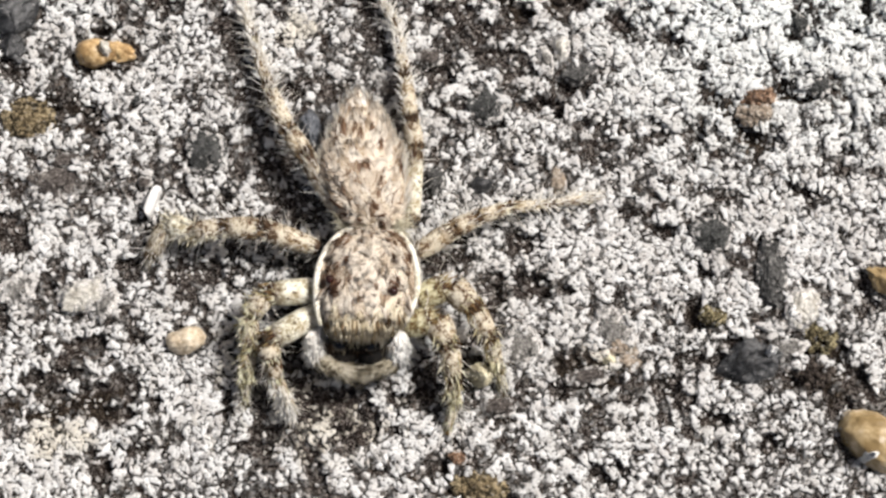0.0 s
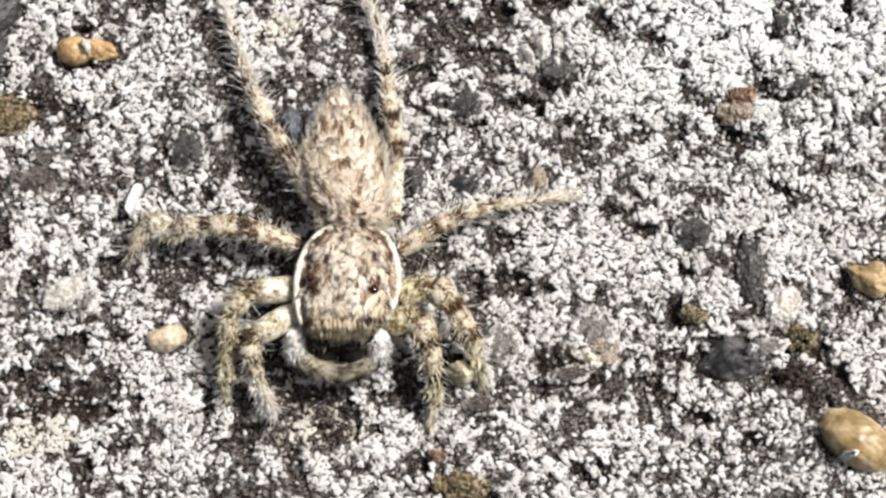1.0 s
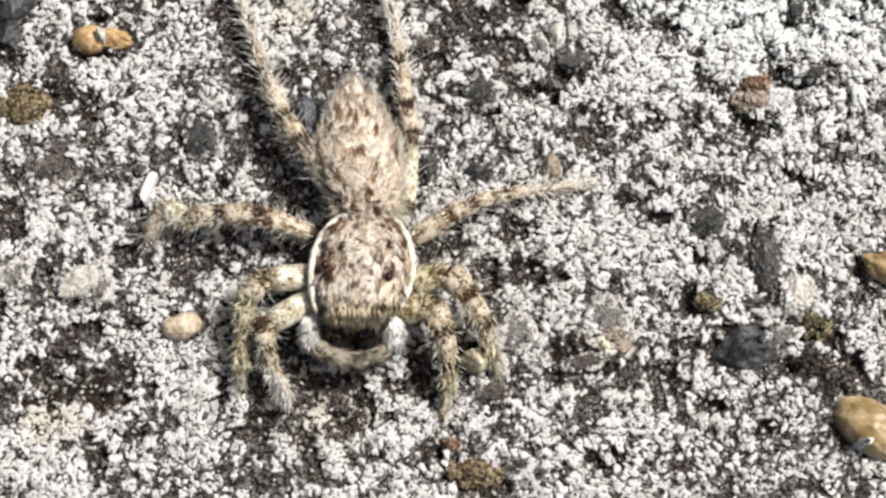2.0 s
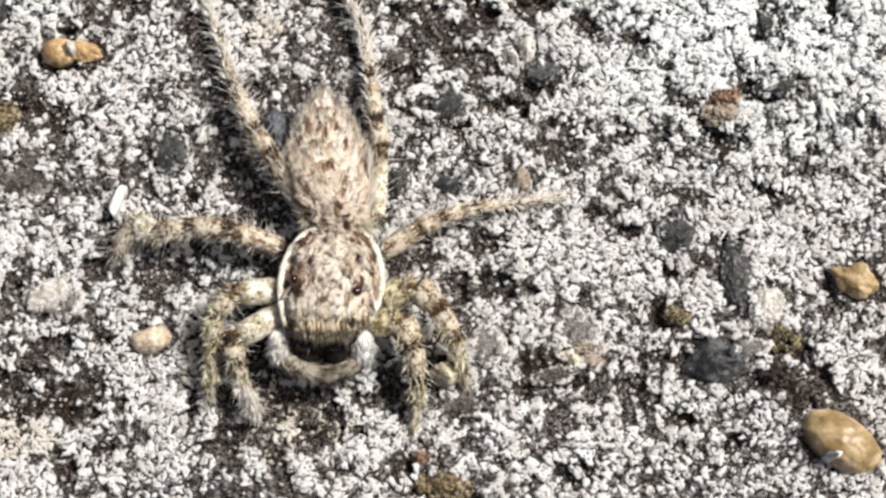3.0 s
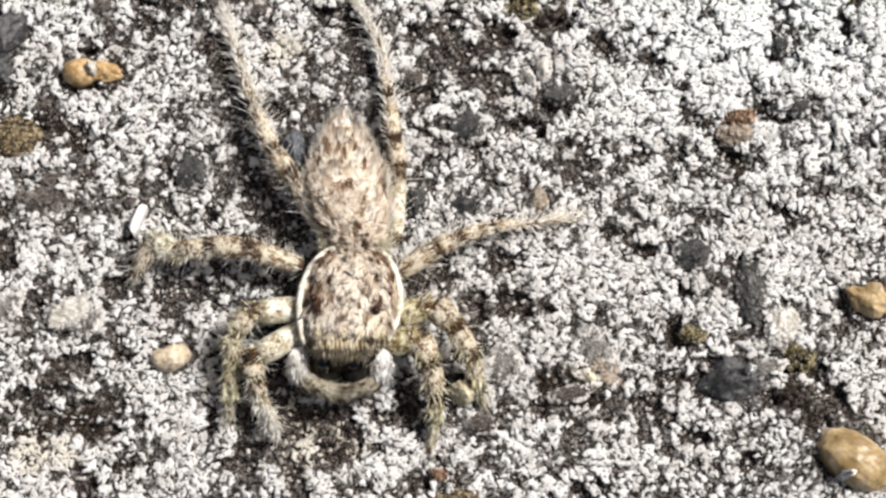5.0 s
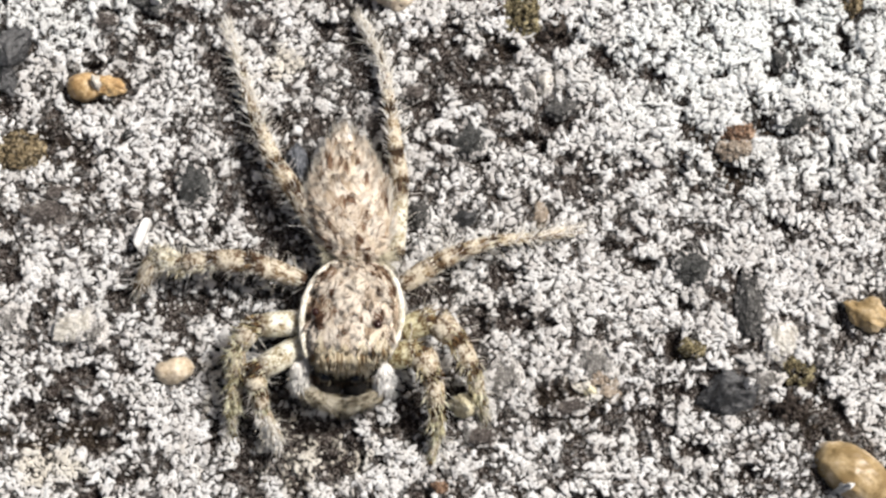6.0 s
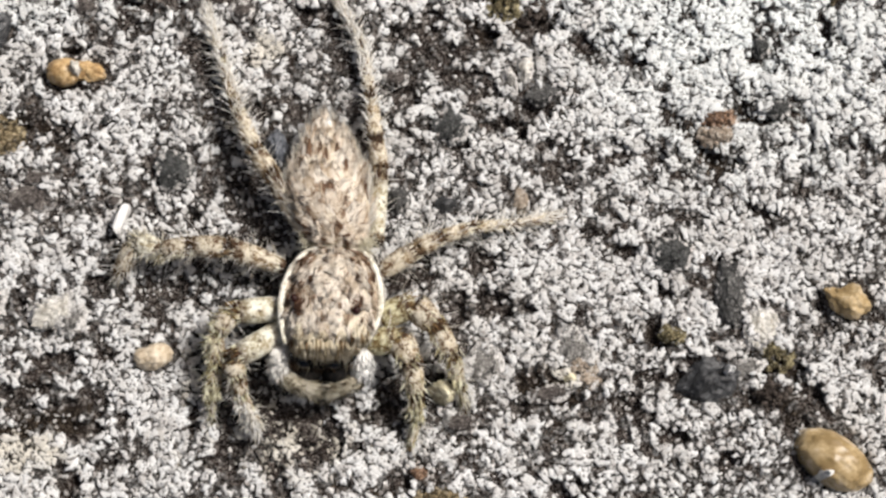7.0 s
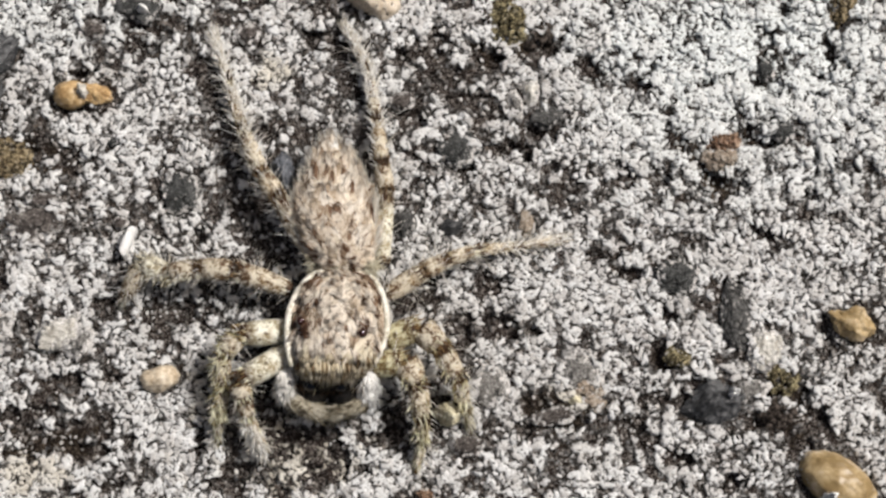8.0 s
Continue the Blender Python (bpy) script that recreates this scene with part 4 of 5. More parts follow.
# ---- lichen granules standing on the slab ----
def granules(name, label, material, lo, hi, cell, sides, rings, size, tall, keep, seed):
    """Rounded lumps of uneven outline scattered one to a cell. size: radii in mm; keep: from (room, earth, luck); rings: (radius, height) from foot to crown."""
    rand = np.random.RandomState(seed)
    xs, ys = np.meshgrid(np.arange(lo[0], hi[0], cell), np.arange(lo[1], hi[1], cell))
    x, y = (xs + cell * rand.uniform(-0.55, 0.55, xs.shape)).ravel(), (ys + cell * rand.uniform(-0.55, 0.55, ys.shape)).ravel()
    z, crust, tinted, earth, room = (v[0] for v in relief(x[None], y[None]))
    free = np.ones(x.shape, bool)
    for bx, by, rx, ry, turn, grown in BEDS:
        inward = oval(x, y, bx, by, rx, ry, turn)
        free &= inward + (0.5 + 1.6 * grown) * (value_noise(x, y, 0.35, 81) - 0.5) < 0.03 + grown
        z = z + np.where(grown > 0, 0.22 * np.sqrt(np.clip(inward, 0, 1)), 0)
    on = free & keep(room, earth, rand.uniform(0, 1, x.shape))
    x, y, z, tinted = x[on], y[on], z[on], tinted[on]
    count = len(x)
    r = (size[0] + (size[1] - size[0]) * rand.uniform(0, 1, count) ** 1.5) * (0.8 + 0.4 * value_noise(x, y, 2.2, 83) + 0.22 * np.clip(-tinted, 0, 1))
    long, turn = rand.uniform(0.7, 1.5, count), rand.uniform(0, math.tau, count)
    angle = np.arange(sides) / sides * math.tau
    p2, p3, p5 = (rand.uniform(0, math.tau, (count, 1)) for _ in range(3))
    ragged = 1 + 0.18 * np.cos(2 * angle + p2) + 0.24 * np.cos(3 * angle + p3) + 0.17 * np.cos(5 * angle + p5)
    ux, uy = np.cos(angle) * ragged * (r * long)[:, None], np.sin(angle) * ragged * (r / long)[:, None]
    c, s = np.cos(turn)[:, None], np.sin(turn)[:, None]
    ux, uy = ux * c - uy * s, ux * s + uy * c
    high = r * tall * rand.uniform(0.7, 1.3, count)
    lean = rand.uniform(-0.25, 0.25, (2, count)) * r
    parts = []
    for k, (wide, up) in enumerate(rings):
        jog = rand.uniform(-0.08, 0.08, (count, sides)) * high[:, None] * (k > 0)
        parts.append(np.stack([x[:, None] + ux * wide + (lean[0] * up)[:, None], y[:, None] + uy * wide + (lean[1] * up)[:, None], z[:, None] + (high * up)[:, None] + jog], -1))
    crown = np.stack([x + lean[0], y + lean[1], z + high], -1)[:, None]
    verts = np.concatenate(parts + [crown], 1)
    per = verts.shape[1]
    ring = np.arange(sides)
    step = (ring + 1) % sides
    tris = []
    for k in range(len(rings) - 1):
        a, b = k * sides, (k + 1) * sides
        tris += [np.stack([a + ring, a + step, b + step], 1), np.stack([a + ring, b + step, b + ring], 1)]
    a = (len(rings) - 1) * sides
    tris.append(np.stack([a + ring, a + step, np.full(sides, per - 1)], 1))
    tris = np.concatenate(tris)
    faces = (tris[None] + (np.arange(count) * per)[:, None, None]).reshape(-1, 3).astype(np.int32)
    mesh = bpy.data.meshes.new(name)
    mesh.vertices.add(count * per)
    mesh.vertices.foreach_set("co", (verts.reshape(-1) * MM).astype(np.float32))
    mesh.loops.add(faces.size)
    mesh.loops.foreach_set("vertex_index", faces.reshape(-1))
    mesh.polygons.add(len(faces))
    mesh.polygons.foreach_set("loop_start", np.arange(0, faces.size, 3, dtype=np.int32))
    mesh.polygons.foreach_set("use_smooth", np.ones(len(faces), dtype=bool))
    mesh.attributes.new("tint", "FLOAT", "POINT").data.foreach_set("value", np.repeat(tinted, per).astype(np.float32))
    mesh.update(calc_edges=True)
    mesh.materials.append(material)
    return tagged(new(name, mesh), label, "lichen", kind="stuff")


PATCH_LO, PATCH_HI = (-15.0, -9.0), (15.5, 12.0)
granules("lichen_granules", "flat swollen white lichen granules crowded on the slab", GRANULE, PATCH_LO, PATCH_HI, 0.172, 12, ((1.0, -0.5), (0.97, 0.45), (0.84, 0.85), (0.5, 1.0)), (0.065, 0.165), 0.42,
         lambda room, earth, luck: room > 0.05 + 0.14 * luck, 5)
granules("lichen_grains", "small grey and white lichen grains between the granules", GRAIN, PATCH_LO, PATCH_HI, 0.108, 8, ((1.0, -0.5), (0.85, 0.65)), (0.03, 0.085), 0.55,
         lambda room, earth, luck: luck < 0.16 + 0.75 * np.clip(room + 0.25, 0, 0.3), 6)

# ---- stones set in the slab ----
def make_stone(name, label, category, x, y, rx, ry, high, turn, material, lumps=0.18, chips=0, sink=0.35, seed=1, pinch=0.0, notch=0):
    """A stone of half-lengths rx, ry and height high above the slab, bedded in it; chips: how many flat broken faces it has."""
    rng = random.Random(seed * 77 + 5)
    rough_edge = 0.02
    if name not in ("pebble", "flake", "grain"):
        high, lumps, chips, rough_edge = high * 0.46, lumps * 1.4, chips + 2, 0.03 if material == GLOSSY else 0.17
    bm = bmesh.new()
    bmesh.ops.create_icosphere(bm, subdivisions=5 if max(rx, ry) > 0.5 else 4, radius=1)
    planes = []
    for _ in range(chips):
        a, b = rng.uniform(0, math.tau), rng.uniform(-0.1, 1.0)
        planes.append((Vector((math.cos(a) * math.cos(b), math.sin(a) * math.cos(b), math.sin(b))), rng.uniform(0.6, 0.88)))
    shift = Vector((rng.uniform(-50, 50), rng.uniform(-50, 50), rng.uniform(-50, 50)))
    rims = []
    for v in bm.verts:
        p = v.co.copy()
        if name == "flake":
            p = Vector([math.copysign(abs(c) ** 0.5, c) for c in p]) * 0.85
        for normal, d in planes:
            over = p.dot(normal) - d
            if over > 0:
                p -= normal * over * 0.93
        p *= 1 + lumps * (noise.noise(v.co * 1.4 + shift) + 0.55 * noise.noise(v.co * 3.7 + shift) + 0.32 * noise.noise(v.co * 9 + shift)) + rough_edge * (noise.noise(v.co * 6 + shift) + 0.7 * noise.noise(v.co * 15 + shift))
        rims.append(math.hypot(v.co.x, v.co.y))
        p.x *= 1 - pinch * p.y
        if notch:
            n1, n2 = math.cos(radians(notch)), math.sin(radians(notch))
            near = math.hypot(p.x - n1, p.y - n2)
            p -= Vector((n1, n2, 0)) * 0.22 * max(0.0, 1 - near / 0.85) ** 1.5
        v.co = Vector((p.x * rx, p.y * ry, p.z * (high / (1 - sink)) * 0.75)) * MM
    mesh = bpy.data.meshes.new(name)
    bm.to_mesh(mesh)
    bm.free()
    mesh.attributes.new("rim", "FLOAT", "POINT").data.foreach_set("value", np.array(rims, dtype=np.float32))
    mesh.shade_smooth()
    mesh.materials.append(material)
    ob = new(name, mesh)
    ob.matrix_world = pose(x * MM, y * MM, (0.10 - high * 0.15) * MM, 0, 0, turn)
    return tagged(ob, label, category, group="%ss set in the slab" % name)


def make_heap(label, x, y, rx, ry, high, count, material, size=(0.07, 0.17), seed=1):
    """A crumbly clump of earth: many small uneven crumbs sticking together."""
    rng = random.Random(seed * 31 + 7)
    bm = bmesh.new()
    rims = []
    for _ in range(count):
        a, d = rng.uniform(0, math.tau), math.sqrt(rng.random())
        r = rng.uniform(*size)
        place = Vector((math.cos(a) * d * rx, math.sin(a) * d * ry, high * (1 - d * d) * rng.uniform(0.3, 1.0)))
        shift = Vector((rng.uniform(-50, 50), rng.uniform(-50, 50), 0))
        flat = Vector((rng.uniform(0.8, 1.3), rng.uniform(0.8, 1.3), rng.uniform(0.6, 1.0)))
        for v in bmesh.ops.create_icosphere(bm, subdivisions=2, radius=1)["verts"]:
            p = v.co * (1 + 0.5 * noise.noise(v.co * 1.7 + shift))
            v.co = (place + Vector((p.x * flat.x, p.y * flat.y, p.z * flat.z)) * r) * MM
            rims.append(rng.uniform(0.2, 0.7))
    mesh = bpy.data.meshes.new("crumb")
    bm.to_mesh(mesh)
    bm.free()
    mesh.attributes.new("rim", "FLOAT", "POINT").data.foreach_set("value", np.array(rims, dtype=np.float32))
    mesh.shade_smooth()
    mesh.materials.append(material)
    ob = new("crumb", mesh)
    ob.matrix_world = pose(x * MM, y * MM, 0.02 * MM)
    return tagged(ob, label, "earth", group="crumbs set in the slab")


for spec in STONE_PLAN:
    make_stone(**spec)
make_heap("olive-yellow crumbly clump of earth and moss", 2.87, 8.25, 0.62, 0.78, 0.38, 230, OLIVE, (0.040, 0.130), 1)
make_heap("dark brown crumbs of earth round a mossy clump", 3.59, 8.07, 0.75, 0.60, 0.12, 90, LOAM, (0.05, 0.13), 2)
make_heap("dark loose crumbs of earth in a hollow", 2.14, 8.25, 0.40, 0.70, 0.10, 60, LOAM, (0.05, 0.13), 3)
make_heap("rust-orange crumbling lump in a dark hollow", 9.31, 4.54, 0.50, 0.30, 0.28, 140, RUST, (0.035, 0.110), 4)
make_heap("tan crumbling lump under a rusty one", 9.22, 4.02, 0.56, 0.32, 0.28, 150, TAN, (0.035, 0.110), 5)
make_heap("ochre crumbling stone grains with dark pits", -12.20, 3.88, 0.72, 0.60, 0.40, 170, BROWN, (0.050, 0.190), 6)
make_heap("ochre crumbs of earth in the crevice", 10.94, -2.58, 0.45, 0.55, 0.18, 70, OLIVE, (0.05, 0.13), 7)
make_heap("dark crumbs of earth beside the crevice", 10.74, -3.66, 0.55, 0.40, 0.12, 60, LOAM, (0.05, 0.13), 8)
make_heap("brown crumbs of dry earth in a hollow", 1.06, -6.89, 0.80, 0.45, 0.30, 120, BROWN, (0.06, 0.16), 9)
make_heap("grey-brown grit by a pale domed stone", 5.12, -2.91, 0.55, 0.40, 0.15, 60, TAN, (0.05, 0.12), 10)

# ---- the jumping spider ----
BASE = Vector((-2.25, 0.18, 0.0))


def hair_material(name, stops, rough=0.55, vary=0.12):
    """Hairs coloured by the attribute 'shade' (0 dark to 1 pale), each a little different."""
    n = Nodes(name, rough, 0.15)
    shade = n.maths("ADD", n.attribute("shade"), n.maths("MULTIPLY", n.maths("SUBTRACT", n.random(True), 0.5), vary))
    return n.finish(n.ramp(shade, stops))


def skin_material(name, dark, mid, light, banded=False, rough=0.65, spec=0.2):
    n = Nodes(name, rough, spec)
    value = n.maths("ADD", n.maths("MULTIPLY", n.noise(0.25, 3), 0.55), n.maths("MULTIPLY", n.noise(0.07, 2), 0.45))
    colour = n.ramp(value, [(0.43, dark), (0.48, mid), (0.56, light)])
    if banded:
        along = n.attribute("along")
        wave = n.maths("ADD", along, n.maths("MULTIPLY", n.maths("SUBTRACT", n.noise(0.12, 2), 0.5), 0.16))
        ring = n.ramp(wave, [(0.05, (0.95, 0.95, 0.95)), (0.12, (0.15, 0.15, 0.15)), (0.3, (0, 0, 0)), (0.66, (0, 0, 0)), (0.80, (0.45, 0.45, 0.45)), (0.87, (1, 1, 1)), (0.94, (1, 1, 1)), (0.97, (0.3, 0.3, 0.3))])
        colour = n.mix(n.ramp(n.noise(0.4, 2), [(0.52, (0, 0, 0)), (0.64, (0.35, 0.35, 0.35))]), colour, (0.34, 0.23, 0.10))
        spots = n.ramp(n.noise(0.17, 2, 0.5), [(0.60, (0, 0, 0)), (0.67, (0.8, 0.8, 0.8))])
        colour = n.mix(spots, colour, (0.07, 0.04, 0.018))
        colour = n.mix(ring, colour, (0.055, 0.027, 0.014))
    return n.finish(colour, value, 0.03)


SKIN_LEG = skin_material("spider_leg_skin", (0.10, 0.055, 0.028), (0.45, 0.385, 0.285), (0.66, 0.605, 0.485), True)
SKIN_BODY = skin_material("spider_body_skin", (0.28, 0.2, 0.14), (0.58, 0.50, 0.385), (0.70, 0.625, 0.50))
SKIN_DARK = skin_material("spider_face_skin", (0.004, 0.004, 0.004), (0.008, 0.007, 0.006), (0.016, 0.014, 0.012), False, 0.7, 0.1)
SKIN_FEMUR = skin_material("spider_pale_femur_skin", (0.32, 0.275, 0.18), (0.63, 0.60, 0.465), (0.81, 0.79, 0.68), True)
SKIN_ARCH = skin_material("spider_olive_femur_skin", (0.10, 0.05, 0.02), (0.33, 0.285, 0.14), (0.74, 0.70, 0.48), True)
SKIN_PALP = skin_material("spider_palp_skin", (0.08, 0.065, 0.04), (0.24, 0.21, 0.15), (0.42, 0.385, 0.30))
HAIR = hair_material("spider_hair", [(0.0, (0.045, 0.026, 0.015)), (0.25, (0.18, 0.115, 0.06)), (0.5, (0.42, 0.365, 0.235)), (0.75, (0.64, 0.595, 0.455)), (1.0, (0.80, 0.77, 0.65))])
YELLOW_HAIR = hair_material("spider_yellow_hair", [(0.0, (0.05, 0.024, 0.012)), (0.25, (0.20, 0.12, 0.05)), (0.5, (0.42, 0.365, 0.185)), (0.75, (0.66, 0.62, 0.41)), (1.0, (0.84, 0.82, 0.64))], 0.55, 0.18)
GOLD_HAIR = hair_material("spider_golden_hair", [(0.0, (0.05, 0.028, 0.015)), (0.25, (0.22, 0.14, 0.07)), (0.5, (0.44, 0.36, 0.23)), (0.75, (0.62, 0.54, 0.39)), (1.0, (0.78, 0.72, 0.58))], 0.6, 0.2)
BODY_HAIR = hair_material("spider_body_hair", [(0.0, (0.05, 0.025, 0.016)), (0.22, (0.20, 0.115, 0.07)), (0.5, (0.45, 0.355, 0.25)), (0.75, (0.625, 0.535, 0.43)), (1.0, (0.775, 0.715, 0.625))], 0.6, 0.2)
PALE = hair_material("spider_pale_hair", [(0.0, (0.3, 0.26, 0.18)), (0.5, (0.66, 0.62, 0.54)), (1.0, (0.90, 0.89, 0.86))])
OLIVE_HAIR = hair_material("spider_olive_hair", [(0.0, (0.05, 0.035, 0.02)), (0.35, (0.21, 0.18, 0.12)), (0.65, (0.45, 0.41, 0.32)), (1.0, (0.72, 0.68, 0.58))])
FRONT_EYE = Nodes("spider_front_eye", 0.08, 0.6).finish((0.004, 0.004, 0.005))
EYE = Nodes("spider_eye", 0.1, 0.6).finish((0.026, 0.007, 0.005))
BAND = skin_material("spider_white_band", (0.52, 0.48, 0.37), (0.74, 0.705, 0.60), (0.86, 0.835, 0.75))


class Mesh:
    """Gathers vertices (mm, slab axes) and faces, with one number per vertex."""

    def __init__(self):
        self.verts, self.faces, self.value = [], [], []

    def add(self, verts, faces, value):
        k = len(self.verts)
        self.verts += verts
        self.faces += [tuple(k + i for i in f) for f in faces]
        self.value += value if isinstance(value, list) else [value] * len(verts)

    def object(self, name, material, parent, origin, label="", key="shade", smooth_faces=True):
        mesh = bpy.data.meshes.new(name)
        mesh.from_pydata([tuple((Vector(v) - origin) * MM) for v in self.verts], [], self.faces)
        mesh.attributes.new(key, "FLOAT", "POINT").data.foreach_set("value", np.array(self.value, dtype=np.float32))
        if smooth_faces:
            mesh.shade_smooth()
        mesh.materials.append(material)
        ob = new(name, mesh)
        if parent:
            ob.parent = parent
        ob["origin"] = tuple(origin)
        if parent:
            ob.location = (origin - Vector(parent["origin"])) * MM
        return tagged(ob, label)


rng = random.Random(11)


def tangent(normal):
    a = normal.cross(Vector((0, 0, 1)))
    if a.length < 0.1:
        a = normal.cross(Vector((0, 1, 0)))
    return a.normalized()


def hair(mesh, root, way, length, thick, shade, droop=0.25, normal=None):
    """One tapered, slightly bent hair; with a normal, a flat scale-like one that lies across it."""
    way = way.normalized()
    a = way.cross(normal).normalized() if normal else tangent(way)
    b = way.cross(a)
    wide = 2.2 if normal else 1.0
    bend = (Vector((rng.uniform(-1, 1), rng.uniform(-1, 1), -0.6)) * droop * length)
    mid, tip = root + way * length * 0.55 + bend * 0.3, root + way * length + bend
    ring = [(math.cos(t) * wide, math.sin(t)) for t in (0.52, 2.62, 4.71)]
    verts = [tuple(root + (a * c + b * s) * thick) for c, s in ring] + [tuple(mid + (a * c + b * s) * thick * 0.8) for c, s in ring] + [tuple(tip)]
    mesh.add(verts, [(0, 1, 4, 3), (1, 2, 5, 4), (2, 0, 3, 5), (3, 4, 6), (4, 5, 6), (5, 3, 6)], shade)


def tube(mesh, stations, sides=14, bulge=True):
    """A rounded limb piece through stations (point, radius); the value runs 0 to 1 along it."""
    pts = [Vector(p) for p, _ in stations]
    verts, values, faces = [], [], []
    n = len(pts)
    for i, (p, (_, r)) in enumerate(zip(pts, stations)):
        d = (pts[min(i + 1, n - 1)] - pts[max(i - 1, 0)]).normalized()
        a = tangent(d)
        b = d.cross(a)
        for k in range(sides):
            t = math.tau * k / sides
            verts.append(tuple(p + (a * math.cos(t) + b * math.sin(t)) * r))
            values.append(i / (n - 1))
    for i in range(n - 1):
        for k in range(sides):
            q = (k + 1) % sides
            faces.append((i * sides + k, i * sides + q, (i + 1) * sides + q, (i + 1) * sides + k))
    faces += [tuple(range(sides))[::-1], tuple((n - 1) * sides + k for k in range(sides))]
    mesh.add(verts, faces, values)


def limb_stations(a, b, ra, rb, steps=12, swell=0.16):
    out = []
    for i in range(steps + 1):
        t = i / steps
        end = 1 - 0.42 * (abs(2 * t - 1) ** 6)
        out.append((a.lerp(b, t), (ra * (1 - t) + rb * t) * end * (1 + swell * math.sin(math.pi * t))))
    return out


spider = new("jumping_spider")
spider.location = BASE * MM
spider["origin"] = tuple(BASE)
tagged(spider, "hairy cream and brown jumping spider resting on lichen", "spider")


def resample(stations, steps):
    """Smooth stations (x, y, top z, half width, bottom z) by Catmull-Rom."""
    out, n = [], len(stations)
    for i in range(n - 1):
        p = [np.array(stations[min(max(i + k, 0), n - 1)]) for k in (-1, 0, 1, 2)]
        for j in range(steps):
            t = j / steps
            out.append(0.5 * (2 * p[1] + (p[2] - p[0]) * t + (2 * p[0] - 5 * p[1] + 4 * p[2] - p[3]) * t * t + (3 * p[1] - p[0] - 3 * p[2] + p[3]) * t ** 3))
    return out + [np.array(stations[-1])]


def body_part(name, stations, flat, label):
    """A body section lofted from stations; returns the part and a function from (along, round) to its surface point and normal."""
    rows = resample(stations, 6)
    sides = 36

    def point(row, angle):
        x, y, top, half, low = row
        mid = low + (top - low) * 0.42
        c, s = math.cos(angle), math.sin(angle)
        c, s = math.copysign(abs(c) ** flat, c), math.copysign(abs(s) ** flat, s)
        return Vector((x + half * c, y, mid + ((top - mid) if s > 0 else (mid - low)) * s))

    mesh = Mesh()
    verts = [tuple(point(r, math.tau * k / sides)) for r in rows for k in range(sides)]
    n = len(rows)
    faces = [(i * sides + k, i * sides + (k + 1) % sides, (i + 1) * sides + (k + 1) % sides, (i + 1) * sides + k) for i in range(n - 1) for k in range(sides)]
    faces += [tuple(range(sides))[::-1], tuple((n - 1) * sides + k for k in range(sides))]
    mesh.add(verts, faces, 0.5)
    ob = mesh.object(name, SKIN_BODY, spider, BASE, label)

    def surface(u, angle):
        f = u * (n - 1.001)
        i = int(f)
        row = rows[i] * (1 - (f - i)) + rows[i + 1] * (f - i)
        ahead = rows[min(i + 1, n - 1)] * 1.0
        back = rows[max(i - 1, 0)] * 1.0
        p = point(row, angle)
        du = point(ahead, angle) - point(back, angle)
        dv = point(row, angle + 0.05) - point(row, angle - 0.05)
        normal = dv.cross(du).normalized()
        if normal.dot(p - Vector((row[0], row[1], (row[2] + row[4]) / 2))) < 0:
            normal = -normal
        return p, normal, du.normalized()

    return ob, surface


# carapace: from the waist to the brow
carapace, carapace_at = body_part("carapace", [
    (-2.03, 0.34, 1.50, 0.49, 0.8), (-2.05, 0.11, 1.85, 0.86, 0.7), (-2.08, -0.30, 2.15, 1.19, 0.6), (-2.12, -0.88, 2.35, 1.40, 0.6), (-2.15, -1.53, 2.42, 1.44, 0.6),
    (-2.22, -2.16, 2.38, 1.30, 0.7), (-2.29, -2.55, 2.20, 1.11, 0.9), (-2.33, -2.78, 2.00, 0.86, 1.1)], 0.92, "cream and brown haired carapace with a white rim")
abdomen, abdomen_at = body_part("abdomen", [
    (-1.98, 0.40, 1.20, 0.21, 0.9), (-2.03, 0.55, 1.60, 0.73, 0.6), (-2.10, 0.89, 1.90, 0.97, 0.5), (-2.18, 1.31, 2.05, 1.16, 0.4), (-2.28, 1.84, 2.10, 1.27, 0.4), (-2.32, 2.41, 2.00, 1.19, 0.4),
    (-2.36, 3.08, 1.75, 0.94, 0.4), (-2.41, 3.68, 1.40, 0.66, 0.45), (-2.46, 4.09, 1.10, 0.38, 0.5), (-2.49, 4.37, 0.90, 0.17, 0.6)], 0.95, "tapering mottled abdomen with long pale side hairs")

EYE_SPOTS = (Vector((-3.19, -1.24, 2.20)), Vector((-1.39, -1.60, 2.25)))


def clump(mesh, surface, u, angle, way, length, shade, count=20, wide=0.10, reach=(3.1, 1.3), edge=0.50):
    """A lock of hairs that lie on a surface and run together at their tips."""
    p, normal, du = surface(u, angle)
    tip = p + way.normalized() * length + normal * rng.uniform(0.0, 0.05)
    for _ in range(count):
        uu = min(max(u + rng.gauss(0, wide / reach[0]), 0.0), 0.995)
        root, n, _ = surface(uu, min(max(angle + rng.gauss(0, wide / reach[1]), edge), math.pi - edge))
        run = tip + Vector((rng.uniform(-0.04, 0.04), rng.uniform(-0.06, 0.06), 0)) - root
        tone = shade + rng.uniform(-0.12, 0.12)
        if rng.random() < 0.05:
            tone = rng.uniform(0.05, 0.35)
        hair(mesh, root - n * 0.012, run, max(run.length, 0.12) * rng.uniform(0.75, 1.1), rng.uniform(0.009, 0.015), min(max(tone, 0.02), 0.98), 0.05, n)


